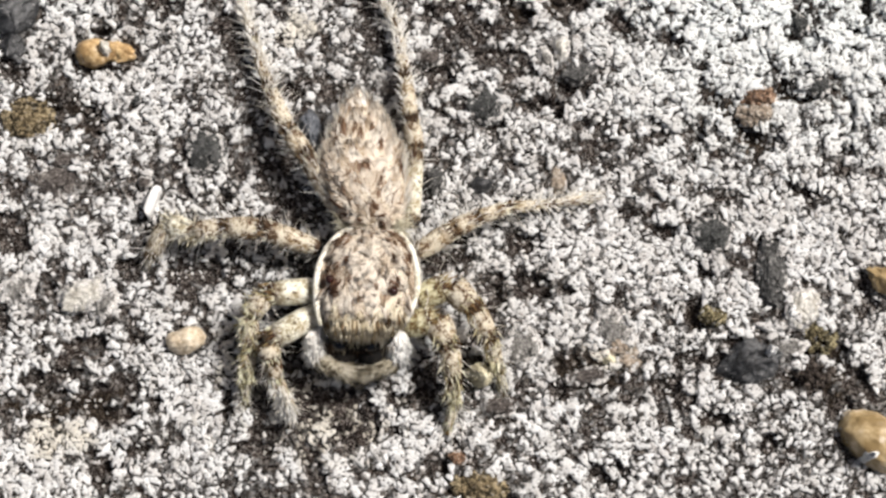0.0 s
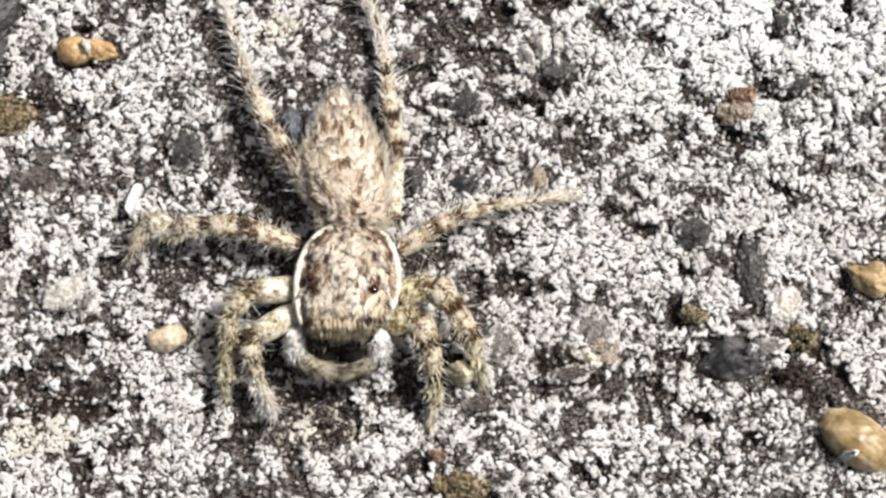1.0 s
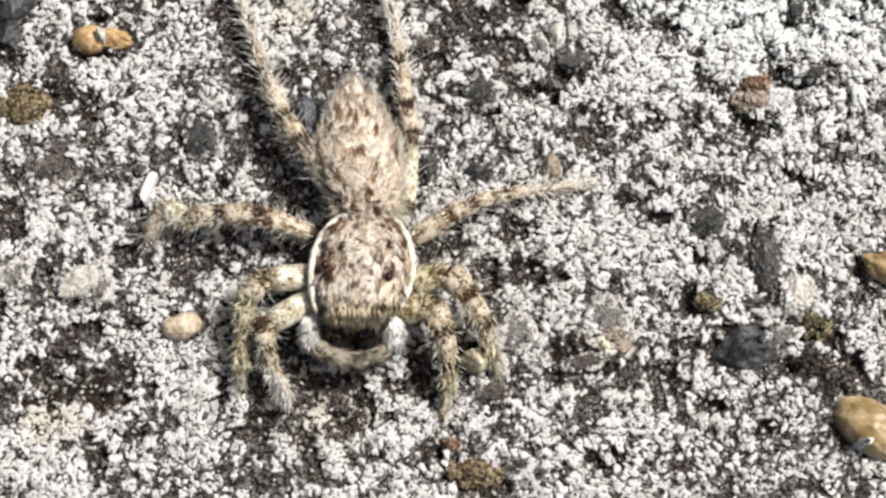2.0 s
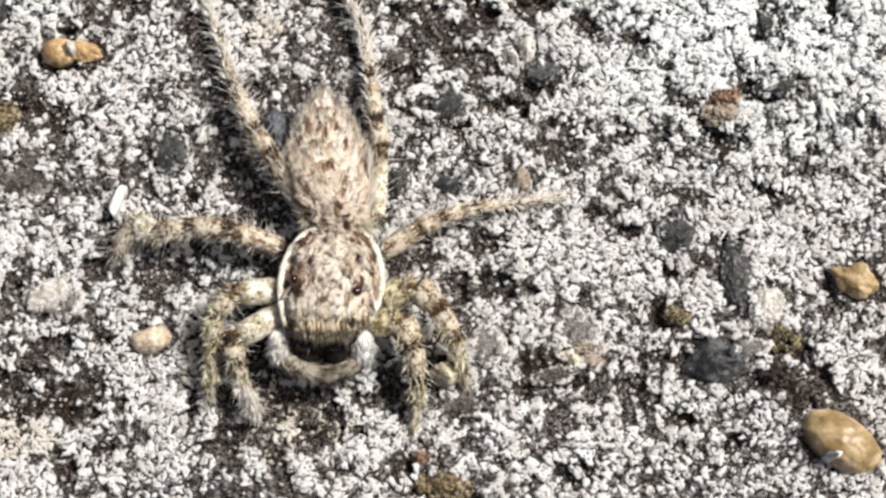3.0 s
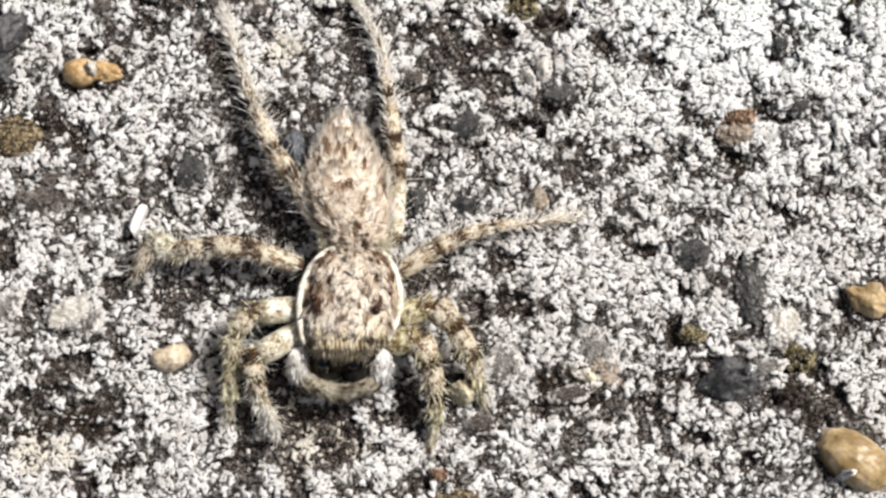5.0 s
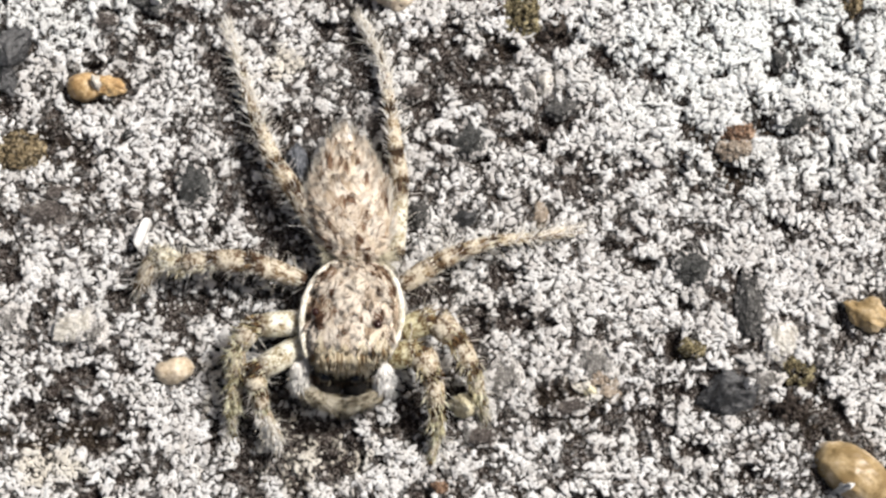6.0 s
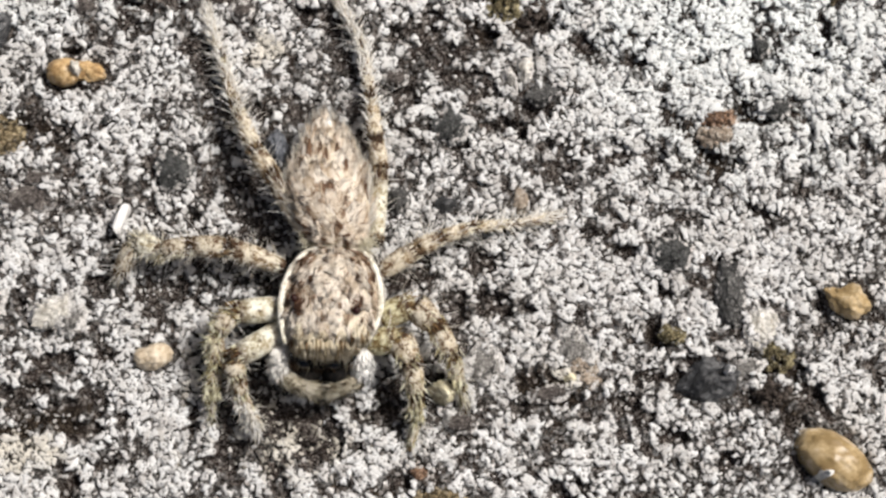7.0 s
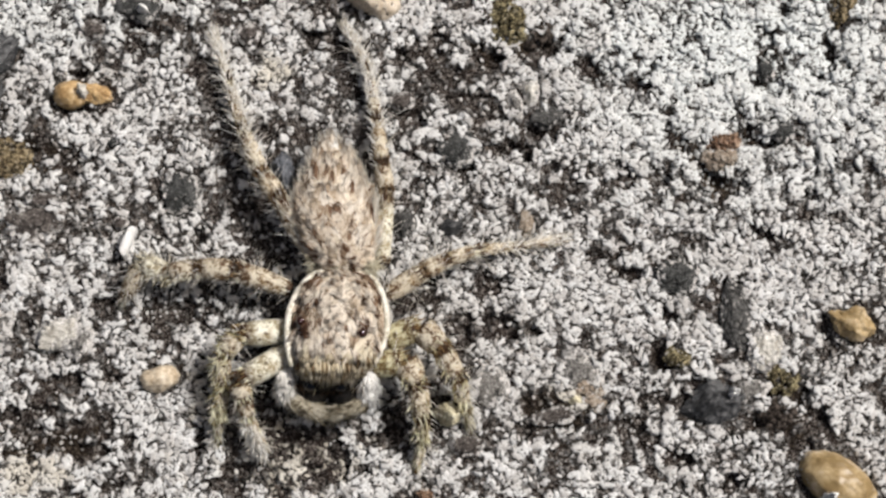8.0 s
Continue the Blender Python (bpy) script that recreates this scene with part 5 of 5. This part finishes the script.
# the hair coat of the carapace, combed forward; dark brown flecks lie on it, darker inside the rim
coat, front = Mesh(), Mesh()
for _ in range(680):
    u, angle = rng.random(), rng.uniform(0.5, math.pi - 0.5)
    p, normal, du = carapace_at(u, angle)
    across = math.cos(angle)
    side = abs(across)
    near_eye = min((p - spot).length for spot in EYE_SPOTS)
    if near_eye < 0.24:
        continue
    patch = noise.noise(Vector((p.x * 3.6, p.y * 1.9, p.z))) + 0.5 * noise.noise(p * 5.0)
    # dark bands inside the rim, narrowing forward, and darker shoulders behind
    band = float(smooth(0.58, 0.80, np.float64(side)) * smooth(0.02, 0.12, np.float64(u)) * smooth(0.74, 0.5, np.float64(u)))
    dark = 0.10 + 0.42 * max(0.0, -patch - 0.08) + (0.52 if across > 0 else 0.45) * band
    if u < 0.24 and side > 0.3:
        dark += 0.26
    if near_eye < 0.34:
        dark += 0.45
    if side < 0.5 and 0.2 < u < 0.72:
        dark *= 0.45
    shade = 0.80 + 0.22 * noise.noise(p * 2.2) + 0.5 * noise.noise(Vector((p.x * 7.0, p.y * 3.0, 0))) + 0.14 * (1 - side) + rng.uniform(-0.12, 0.1)
    golden = u + 0.12 * noise.noise(p * 3.0) > 0.70
    if golden:
        dark += 0.10
    if rng.random() < dark:
        shade = rng.choice((0.03, 0.10, 0.18, 0.28))
    swirl = Vector((noise.noise(p * 3.4), noise.noise(p * 3.4 + Vector((7, 3, 1))), 0)) * 1.5
    way = swirl * 0.55 + du * 0.9 + Vector((rng.uniform(-0.35, 0.35), rng.uniform(-0.2, 0.2), 0))
    clump(front if golden else coat, carapace_at, u, angle, way, rng.uniform(0.22, 0.42), shade, 20)
coat.object("hair_coat", BODY_HAIR, carapace, BASE, "short cream and red-brown hairs")
front.object("front_hair", GOLD_HAIR, carapace, BASE, "golden-tan hairs behind the brow")
# pale rim hairs and band on each flank of the carapace
for side in (0, 1):
    band = Mesh()
    stations = []
    for i in range(19):
        p, normal, du = carapace_at(0.03 + 0.80 * i / 18, 0.36 if side == 0 else math.pi - 0.36)
        stations.append((p + normal * (0.06 if side == 0 else 0.09) + Vector((0, 0, 0 if side == 0 else 0.06)), (0.09 if side == 0 else 0.10) * (1 + 0.1 * math.sin(i * 2.3)) * (1 - 0.5 * abs(i / 9 - 1) ** 3)))
    tube(band, stations, 8)
    band.object("white_rim", BAND, carapace, BASE, "white rim of the carapace")
    fringe = Mesh()
    for _ in range(620):
        u = rng.uniform(0.0, 0.8)
        angle = rng.uniform(-0.25, 0.42)
        p, normal, du = carapace_at(u, angle if side == 0 else math.pi - angle)
        hair(fringe, p, normal * rng.uniform(0.2, 0.7) + du * 1.0 + Vector((0, 0, rng.uniform(-0.2, 0.3))), rng.uniform(0.15, 0.36), 0.011, rng.uniform(0.5, 1))
    fringe.object("rim_hair", PALE, carapace, BASE, "white fringe")
# crest of upright bristles on the brow and dense pale tuft at the waist
crest = Mesh()
for _ in range(340):
    p, normal, du = carapace_at(rng.uniform(0.86, 0.99), rng.uniform(0.3, math.pi - 0.3))
    tone = 0.62 + 0.7 * noise.noise(p * 3.5)
    hair(crest, p, du + normal * rng.uniform(0.1, 0.5) + Vector((rng.uniform(-0.3, 0.3), 0, 0)), rng.uniform(0.15, 0.32), rng.uniform(0.011, 0.018), min(max(tone, 0.1), 0.95), 0.2, normal)
for i in range(46):
    x = -3.05 + 1.5 * i / 45
    tone = rng.choice((0.35, 0.6, 0.75, 0.85))
    forward = 0.30 - 0.16 * abs(x + 2.3)
    for _ in range(14):
        root, normal, du = carapace_at(rng.uniform(0.78, 0.93), math.acos(max(-0.9, min(0.9, (x + 2.3) / 1.05))))
        hair(crest, root, Vector((rng.uniform(-0.12, 0.12), -1.0, rng.uniform(-0.15, 0.1))), forward + rng.uniform(0.05, 0.2), rng.uniform(0.010, 0.016), tone + rng.uniform(-0.1, 0.1), 0.06, normal)
crest.object("brow_bristles", GOLD_HAIR, carapace, BASE, "tan and cream brow bristles")

coat = Mesh()
for _ in range(760):
    u, angle = rng.random() ** 0.85, rng.uniform(0.16, math.pi - 0.16)
    p, normal, du = abdomen_at(u, angle)
    across = math.cos(angle)
    side = abs(across)
    patch = noise.noise(Vector((p.x * 3.4, p.y * 1.8, p.z))) + 0.45 * noise.noise(p * 5.5)
    shade = 0.82 + 0.2 * noise.noise(p * 1.9) + 0.45 * noise.noise(Vector((p.x * 6.0, p.y * 3.0, 0))) + rng.uniform(-0.12, 0.1)
    dark = 0.07 + 0.42 * max(0.0, -patch - 0.10)
    if side > 0.62:
        dark *= 0.6
    if u > 0.48:
        # pale tufts in rows, with darker gaps
        row = (u * 9.0 - side * 0.9 + 0.3 * noise.noise(p * 3.0)) % 1.0
        dark += -0.04 if row < 0.62 else 0.12
        shade += 0.08 if row < 0.62 else -0.24
    elif u < 0.3:
        dark += 0.05 + 0.12 * (side < 0.45)
    if rng.random() < dark:
        shade = rng.choice((0.06, 0.14, 0.22, 0.30))
    swirl = Vector((noise.noise(p * 2.9), noise.noise(p * 2.9 + Vector((7, 3, 1))), 0)) * 1.5
    way = swirl * 0.55 + du * 0.9 + Vector((rng.uniform(-0.35, 0.35), rng.uniform(-0.2, 0.2), 0))
    clump(coat, abdomen_at, u, angle, way, rng.uniform(0.22, 0.45), shade, 20, 0.11, (4.0, 1.1), 0.1)
coat.object("hair_coat", BODY_HAIR, abdomen, BASE, "pinkish cream hairs with red-brown flecks")
fringe = Mesh()
for _ in range(1100):
    u = rng.uniform(0.2, 0.94)
    angle = rng.choice((rng.uniform(-0.5, 0.45), math.pi - rng.uniform(-0.5, 0.45)))
    p, normal, du = abdomen_at(u, angle)
    hair(fringe, p, normal * rng.uniform(0.05, 0.38) + du * rng.uniform(0.7, 1.1) + Vector((0, 0, rng.uniform(-0.1, 0.4))), rng.uniform(0.3, 0.8), 0.011, rng.uniform(0.2, 0.9))
for _ in range(160):
    p, normal, du = abdomen_at(rng.uniform(0.86, 0.99), rng.uniform(0.0, math.pi))
    hair(fringe, p, du + Vector((rng.uniform(-0.5, 0.4), 0, rng.uniform(0.0, 0.3))), rng.uniform(0.2, 0.45), 0.013, rng.uniform(0.5, 1.0), 0.1, normal)
fringe.object("long_hair", PALE, abdomen, BASE, "long pale flank hairs")
waist = Mesh()
for _ in range(200):
    p, normal, du = abdomen_at(rng.uniform(0.0, 0.1), rng.uniform(0.2, math.pi - 0.2))
    hair(waist, p, -du * rng.uniform(0.1, 0.9) + normal + Vector((rng.uniform(-0.9, 0.9), 0, 0)), rng.uniform(0.2, 0.42), 0.011, rng.uniform(0.3, 1.0))
for root, out in ((Vector((-2.78, 0.44, 1.30)), -1), (Vector((-1.26, 0.40, 1.35)), 1)):
    for _ in range(150):
        start = root + Vector((rng.uniform(-0.2, 0.2), rng.uniform(-0.2, 0.3), rng.uniform(-0.2, 0.1)))
        hair(waist, start, Vector((out * rng.uniform(0.0, 0.9), rng.uniform(-1, 0.3), rng.uniform(0.0, 0.8))), rng.uniform(0.25, 0.5), 0.012, rng.uniform(0.55, 1.0))
waist.object("waist_hair", HAIR, abdomen, BASE, "tuft of hairs at the waist")


def ball(mesh, centre, rx, ry, rz, value=0.5, rings=10, sides=16):
    verts, faces = [], []
    for i in range(rings + 1):
        a = -math.pi / 2 + math.pi * i / rings
        for k in range(sides):
            t = math.tau * k / sides
            verts.append((centre[0] + rx * math.cos(a) * math.cos(t), centre[1] + ry * math.cos(a) * math.sin(t), centre[2] + rz * math.sin(a)))
    for i in range(rings):
        for k in range(sides):
            q = (k + 1) % sides
            faces.append((i * sides + k, i * sides + q, (i + 1) * sides + q, (i + 1) * sides + k))
    mesh.add(verts, faces, value)


def eye(x, y, z, r, material=EYE, label="glossy dark red-brown eye"):
    m = Mesh()
    ball(m, (x, y, z), r, r, r)
    m.object("eye", material, spider, BASE, label)


eye(-3.18, -1.25, 2.24, 0.13)
eye(-1.39, -1.61, 2.30, 0.14)
eye(-2.89, -2.96, 1.55, 0.26, FRONT_EYE, "large glossy black front eye")
eye(-2.04, -2.98, 1.55, 0.26, FRONT_EYE, "large glossy black front eye")
eye(-3.26, -2.84, 1.90, 0.07, FRONT_EYE, "small black eye")
eye(-1.46, -2.90, 1.90, 0.07, FRONT_EYE, "small black eye")

# the dark face and the two jaws below it
face = Mesh()
ball(face, (-2.36, -2.78, 1.50), 0.99, 0.43, 0.45)
face = face.object("face", SKIN_DARK, spider, BASE, "black face below the brow")
for x, y, z in ((-2.85, -3.13, 1.00), (-1.99, -3.18, 1.00)):
    jaw = Mesh()
    tube(jaw, limb_stations(Vector((x, y + 0.1, z + 0.35)), Vector((x, y - 0.15, z - 0.55)), 0.45, 0.33), 14)
    jaw.object("jaw", SKIN_DARK, spider, BASE, "black jaw", "along")
beard = Mesh()
for _ in range(420):
    root = Vector((-2.36, -2.94, 1.50)) + Vector((rng.uniform(-1.0, 1.0), rng.uniform(-0.2, 0.05), rng.uniform(-0.5, 0.2)))
    hair(beard, root, Vector((rng.uniform(-0.4, 0.4), -1, rng.uniform(-0.8, 0.2))), rng.uniform(0.15, 0.35), 0.008, rng.uniform(0.0, 0.08) if rng.random() < 0.9 else 0.6)
for _ in range(60):
    hair(beard, Vector((-2.48, -2.79, 1.85)) + Vector((rng.uniform(-0.12, 0.12), 0, 0)), Vector((rng.uniform(-0.25, 0.25), -1, rng.uniform(-0.2, 0.4))), rng.uniform(0.2, 0.42), 0.011, rng.uniform(0.4, 0.7))
beard.object("face_hair", HAIR, face, BASE, "dark face hairs")


# the palps: a white-tufted upper joint and an olive hairy end joint folded inwards under the jaws
def make_palp(root, knee, tip, label, white=0.92):
    root, knee, tip = Vector(root), Vector(knee), Vector(tip)
    m = Mesh()
    tube(m, limb_stations(root, knee, 0.15, 0.15), 12)
    palp = m.object("palp", BAND, spider, root, label, "along")
    m = Mesh()
    tube(m, limb_stations(knee, tip, 0.21, 0.22), 12)
    m.object("palp_end", SKIN_PALP, palp, root, "olive end joint", "along")
    tuft = Mesh()
    for _ in range(1100):
        t = rng.random()
        around = Vector((rng.uniform(-1, 1), rng.uniform(-1, 1), rng.uniform(-0.3, 1))).normalized()
        p = root.lerp(knee, t * 0.75) + around * 0.19
        hair(tuft, p, around * rng.uniform(0.35, 0.75) + (knee - root).normalized(), rng.uniform(0.16, 0.40), 0.030, rng.uniform(white, white + 0.13))
    tuft.object("white_tuft", PALE, palp, root, "bright white tuft")
    end = Mesh()
    for _ in range(1000):
        t = rng.random()
        around = Vector((rng.uniform(-1, 1), rng.uniform(-1, 1), rng.uniform(-0.3, 1))).normalized()
        p = knee.lerp(tip, t) + around * 0.20
        hair(end, p, around * 0.35 + (tip - knee).normalized(), rng.uniform(0.2, 0.45), 0.013, min(max(0.55 + 0.9 * noise.noise(p * 4.0) + rng.uniform(-0.2, 0.2), 0.05), 0.95))
    end.object("olive_hair", OLIVE_HAIR, palp, root, "olive-grey hairs")
    return palp


# lower white on this palp paints its tuft as shaded, the other as sunlit
palp_a = make_palp((-3.64, -2.66, 1.35), (-3.62, -3.38, 1.20), (-2.72, -3.76, 1.15), "white-tufted palp, tuft greyed for the shaded side", 0.76)
palp_b = make_palp((-1.25, -2.69, 1.35), (-1.28, -3.46, 1.20), (-2.15, -3.76, 1.10), "white-tufted palp")


# the legs
def make_leg(joints, label, pale=0.0, hairy=1.0, femur=None, tuft=0.3, clear=-1, fans=(), coat=HAIR, pale_fans=False):
    """joints: six points with radii, from the body to the tip: femur, patella, tibia, metatarsus, tarsus. fans: (piece, directions, count) of dense pale hair."""
    pts = [Vector(j[:3]) for j in joints]
    rad = [j[3] for j in joints]
    names = ("leg", "patella", "tibia", "metatarsus", "tarsus")
    leg = None
    for i in range(5):
        m = Mesh()
        tube(m, limb_stations(pts[i], pts[i + 1], rad[i], rad[i + 1]), 14)
        ob = m.object(names[i], (femur or SKIN_LEG) if i == 0 else SKIN_FEMUR if i == clear else SKIN_LEG, leg or spider, BASE, label if i == 0 else "", "along")
        leg = leg or ob
    m, long_ones = Mesh(), Mesh()
    for i in range(5):
        d = pts[i + 1] - pts[i]
        a = tangent(d.normalized())
        b = d.normalized().cross(a)
        count = int((60 + 130 * d.length) * hairy * (1.3 if femur and i == 0 else 1))
        for _ in range(count):
            t, turn = rng.random(), rng.uniform(0, math.tau)
            around = a * math.cos(turn) + b * math.sin(turn)
            r = rad[i] * (1 - t) + rad[i + 1] * t
            p = pts[i].lerp(pts[i + 1], t) + around * r * 0.95
            streak = noise.noise(Vector((turn * 1.6, t * 1.5, i * 7.3 + pts[0].x)))
            ringed = noise.noise(Vector((t * d.length * 1.9, i * 5.1, pts[0].x * 3.0)))
            shade = 0.88 + pale - 0.03 * i + 0.9 * min(streak + 0.08, 0.08) - 0.66 * (t > 0.87 or t < 0.06) - 0.42 * (ringed + 0.4 * streak < -0.2)
            if i == clear:
                shade = 0.9 - 0.4 * (t > 0.85) + 0.3 * streak
            hair(m, p, d.normalized() + around * 0.14, rng.uniform(0.14, 0.3), rng.uniform(0.009, 0.015), min(max(shade, 0.03), 0.97), 0.15, around)
        for _ in range(int((12 + 28 * d.length) * hairy * (0.2 if femur and i == 0 else 0.65 if femur else 1))):
            t, turn = rng.random(), rng.uniform(0, math.tau)
            around = a * math.cos(turn) + b * math.sin(turn)
            p = pts[i].lerp(pts[i + 1], t) + around * (rad[i] * (1 - t) + rad[i + 1] * t) * 0.9
            hair(long_ones, p, d.normalized() * rng.uniform(0.1, 1.2) + around, rng.uniform(0.2, 0.8), rng.uniform(0.008, 0.014), rng.uniform(0.35, 1.0), 0.4)
    for _ in range(int(800 * max(tuft - 0.2, 0))):
        around = Vector((rng.uniform(-1, 1), rng.uniform(-1, 1), rng.uniform(-0.2, 1)))
        t = rng.uniform(-0.5, 1.0)
        hair(long_ones, pts[4].lerp(pts[5], t), (pts[5] - pts[4]).normalized() + around * 0.8, rng.uniform(0.2, 0.6), 0.014, rng.uniform(0.25, 1.0), 0.15)
    for _ in range(90):
        around = Vector((rng.uniform(-1, 1), rng.uniform(-1, 1), rng.uniform(-0.4, 0.8)))
        hair(m, pts[5].lerp(pts[4], rng.uniform(0, 0.5)), (pts[5] - pts[4]).normalized() * 1.1 + around * 0.5, rng.uniform(0.15, 0.2 + tuft), 0.013, min(rng.uniform(0.0, 0.55) + tuft, 1.0))
    for joint, ways, count in fans:
        for _ in range(count):
            way = Vector(rng.choice(ways)) + Vector((rng.uniform(-0.25, 0.25), rng.uniform(-0.25, 0.25), rng.uniform(0.0, 0.35)))
            start = pts[joint].lerp(pts[joint + 1], rng.uniform(0.1, 1.0)) + Vector((rng.uniform(-1, 1), rng.uniform(-1, 1), rng.uniform(0, 1))) * rad[joint] * 0.8
            hair(long_ones if pale_fans else m, start, way, rng.uniform(0.15, 0.5), rng.uniform(0.007, 0.015), rng.choice((0.45, 0.7, 0.85, 0.95)), 0.15, Vector((0, 0, 1)))
    m.object("bristles", coat, leg, BASE, "cream and brown bristles")
    long_ones.object("long_hair", PALE, leg, BASE, "long pale hairs")
    return leg


make_leg([(-2.78, 0.70, 1.20, 0.26), (-3.98, 2.55, 1.28, 0.28), (-4.47, 3.28, 1.08, 0.25), (-5.12, 4.75, 0.62, 0.18), (-5.63, 6.34, 0.34, 0.13), (-6.16, 7.76, 0.12, 0.09)], "banded hind leg stretched out behind", tuft=0.35, fans=((3, ((-0.7, 0.9, 0.2), (0.6, 0.8, 0.2), (0.0, 1, 0.3)), 110), (4, ((-0.7, 0.8, 0.2), (0.3, 1, 0.2), (-0.2, 1, 0.3)), 150), (2, ((-0.8, 0.7, 0.1), (0.7, 0.8, 0.1)), 50)), pale_fans=True)
make_leg([(-0.91, 0.60, 0.90, 0.22), (-0.80, 2.78, 1.10, 0.24), (-0.93, 3.61, 1.02, 0.23), (-1.12, 5.08, 0.66, 0.18), (-1.40, 6.65, 0.36, 0.13), (-2.12, 8.02, 0.15, 0.1)], "banded hind leg stretched out behind", femur=SKIN_FEMUR, tuft=0.35, fans=((3, ((-0.7, 0.9, 0.2), (0.6, 0.8, 0.2), (0.0, 1, 0.3)), 110), (4, ((-0.7, 0.8, 0.2), (0.3, 1, 0.2), (-0.2, 1, 0.3)), 150), (2, ((-0.8, 0.7, 0.1), (0.7, 0.8, 0.1)), 50)), pale_fans=True)
make_leg([(-3.55, -0.16, 1.00, 0.24), (-5.22, 0.38, 1.20, 0.32), (-6.31, 0.43, 1.10, 0.27), (-7.20, 0.33, 0.85, 0.28), (-7.96, 0.61, 0.60, 0.34), (-8.55, -0.28, 0.14, 0.2)], "banded third leg held out sideways", tuft=0.45, clear=3, fans=((3, ((-0.5, -0.9, 0), (0.1, -1, 0), (-0.6, 0.4, 0.2), (0.2, 0.6, 0.2)), 170), (2, ((-0.8, -0.7, 0), (-0.4, -1, 0)), 90)))
make_leg([(-0.79, -0.32, 1.00, 0.26), (0.34, 0.39, 1.15, 0.27), (0.99, 0.73, 1.10, 0.21), (1.89, 1.06, 0.85, 0.17), (3.14, 1.28, 0.40, 0.12), (4.40, 1.51, 0.16, 0.17)], "banded third leg held out sideways", tuft=0.38, fans=((4, ((1, 0.3, 0.1), (1, 0.05, 0.15), (1, 0.55, 0.1)), 170), (3, ((0.8, -0.7, 0.1), (0.7, 0.8, 0.1)), 40)), pale_fans=True)
make_leg([(-3.37, -1.37, 1.20, 0.33), (-5.06, -1.58, 1.50, 0.33), (-5.48, -2.18, 1.35, 0.24), (-5.54, -3.06, 0.95, 0.24), (-5.63, -3.95, 0.50, 0.15), (-5.72, -4.49, 0.12, 0.1)], "banded second leg bent forward", 0.05, 1.0, SKIN_FEMUR, fans=((1, ((-0.9, -0.5, 0.1), (-0.7, 0.3, 0.1)), 60), (2, ((-0.5, -0.9, 0.1), (0.3, -1, 0.2), (-0.9, -0.5, 0.1)), 110), (3, ((-0.2, -1, 0.1), (0.3, -1, 0.1), (-0.7, -0.7, 0.1)), 130)), coat=YELLOW_HAIR)
make_leg([(-3.31, -1.91, 1.20, 0.32), (-5.02, -2.93, 1.40, 0.33), (-4.84, -3.45, 1.20, 0.24), (-4.77, -3.93, 0.90, 0.2), (-4.59, -4.31, 0.50, 0.2), (-4.42, -4.79, 0.15, 0.22)], "banded front leg bent under the body", 0.05, 1.0, SKIN_FEMUR, 0.40, fans=((4, ((0.25, -1, 0.1), (-0.1, -1, 0.2), (0.5, -0.8, 0.1), (-0.5, -0.8, 0.1)), 420), (3, ((0.1, -1, 0.1), (-0.4, -0.8, 0.1)), 120)), coat=YELLOW_HAIR, pale_fans=True)
make_leg([(-0.95, -1.75, 1.20, 0.28), (0.22, -1.31, 1.55, 0.40), (0.87, -1.94, 1.40, 0.31), (1.32, -2.74, 1.00, 0.26), (1.59, -3.61, 0.50, 0.15), (1.72, -4.14, 0.12, 0.1)], "banded second leg bent forward", 0.0, 1.0, SKIN_ARCH, fans=((1, ((0.6, -0.7, 0.2), (0.2, -1, 0.3)), 25), (2, ((0.5, -0.9, 0.1), (-0.3, -1, 0.2)), 40), (3, ((0.2, -1, 0.1), (-0.2, -1, 0.1)), 50)), coat=YELLOW_HAIR)
make_leg([(-1.16, -2.48, 1.20, 0.3), (-0.22, -2.26, 1.50, 0.40), (0.18, -3.02, 1.35, 0.30), (0.29, -3.93, 0.95, 0.23), (0.32, -4.53, 0.50, 0.14), (0.10, -5.36, 0.12, 0.11)], "banded front leg bent under the body", 0.0, 1.0, SKIN_ARCH, fans=((1, ((0.5, -0.7, 0.2), (0.1, -1, 0.3)), 25), (2, ((0.4, -1, 0.1), (-0.4, -1, 0.2)), 55), (3, ((0.3, -1, 0.1), (-0.5, -0.9, 0.1)), 90)), coat=YELLOW_HAIR)


def motions():
    # the palps part for a moment, and close again
    rest_a, rest_b = palp_a.location / MM, palp_b.location / MM
    swing = ((0.0, 0), (5.4, 0), (6.3, 0.35), (6.4, 0.55), (6.5, 0.8), (6.6, 1.0), (6.7, 0.7), (6.8, 0.35), (7.0, 0.1), (7.2, 0.0), (8.0, 0))
    walk(palp_a, [(t, pose((rest_a.x - 0.10 * s) * MM, (rest_a.y + 0.10 * s) * MM, rest_a.z * MM, 0, 0, -9 * s)) for t, s in swing])
    walk(palp_b, [(t, pose((rest_b.x + 0.06 * s) * MM, (rest_b.y + 0.05 * s) * MM, rest_b.z * MM, 0, 0, 17 * s)) for t, s in swing])


motions()
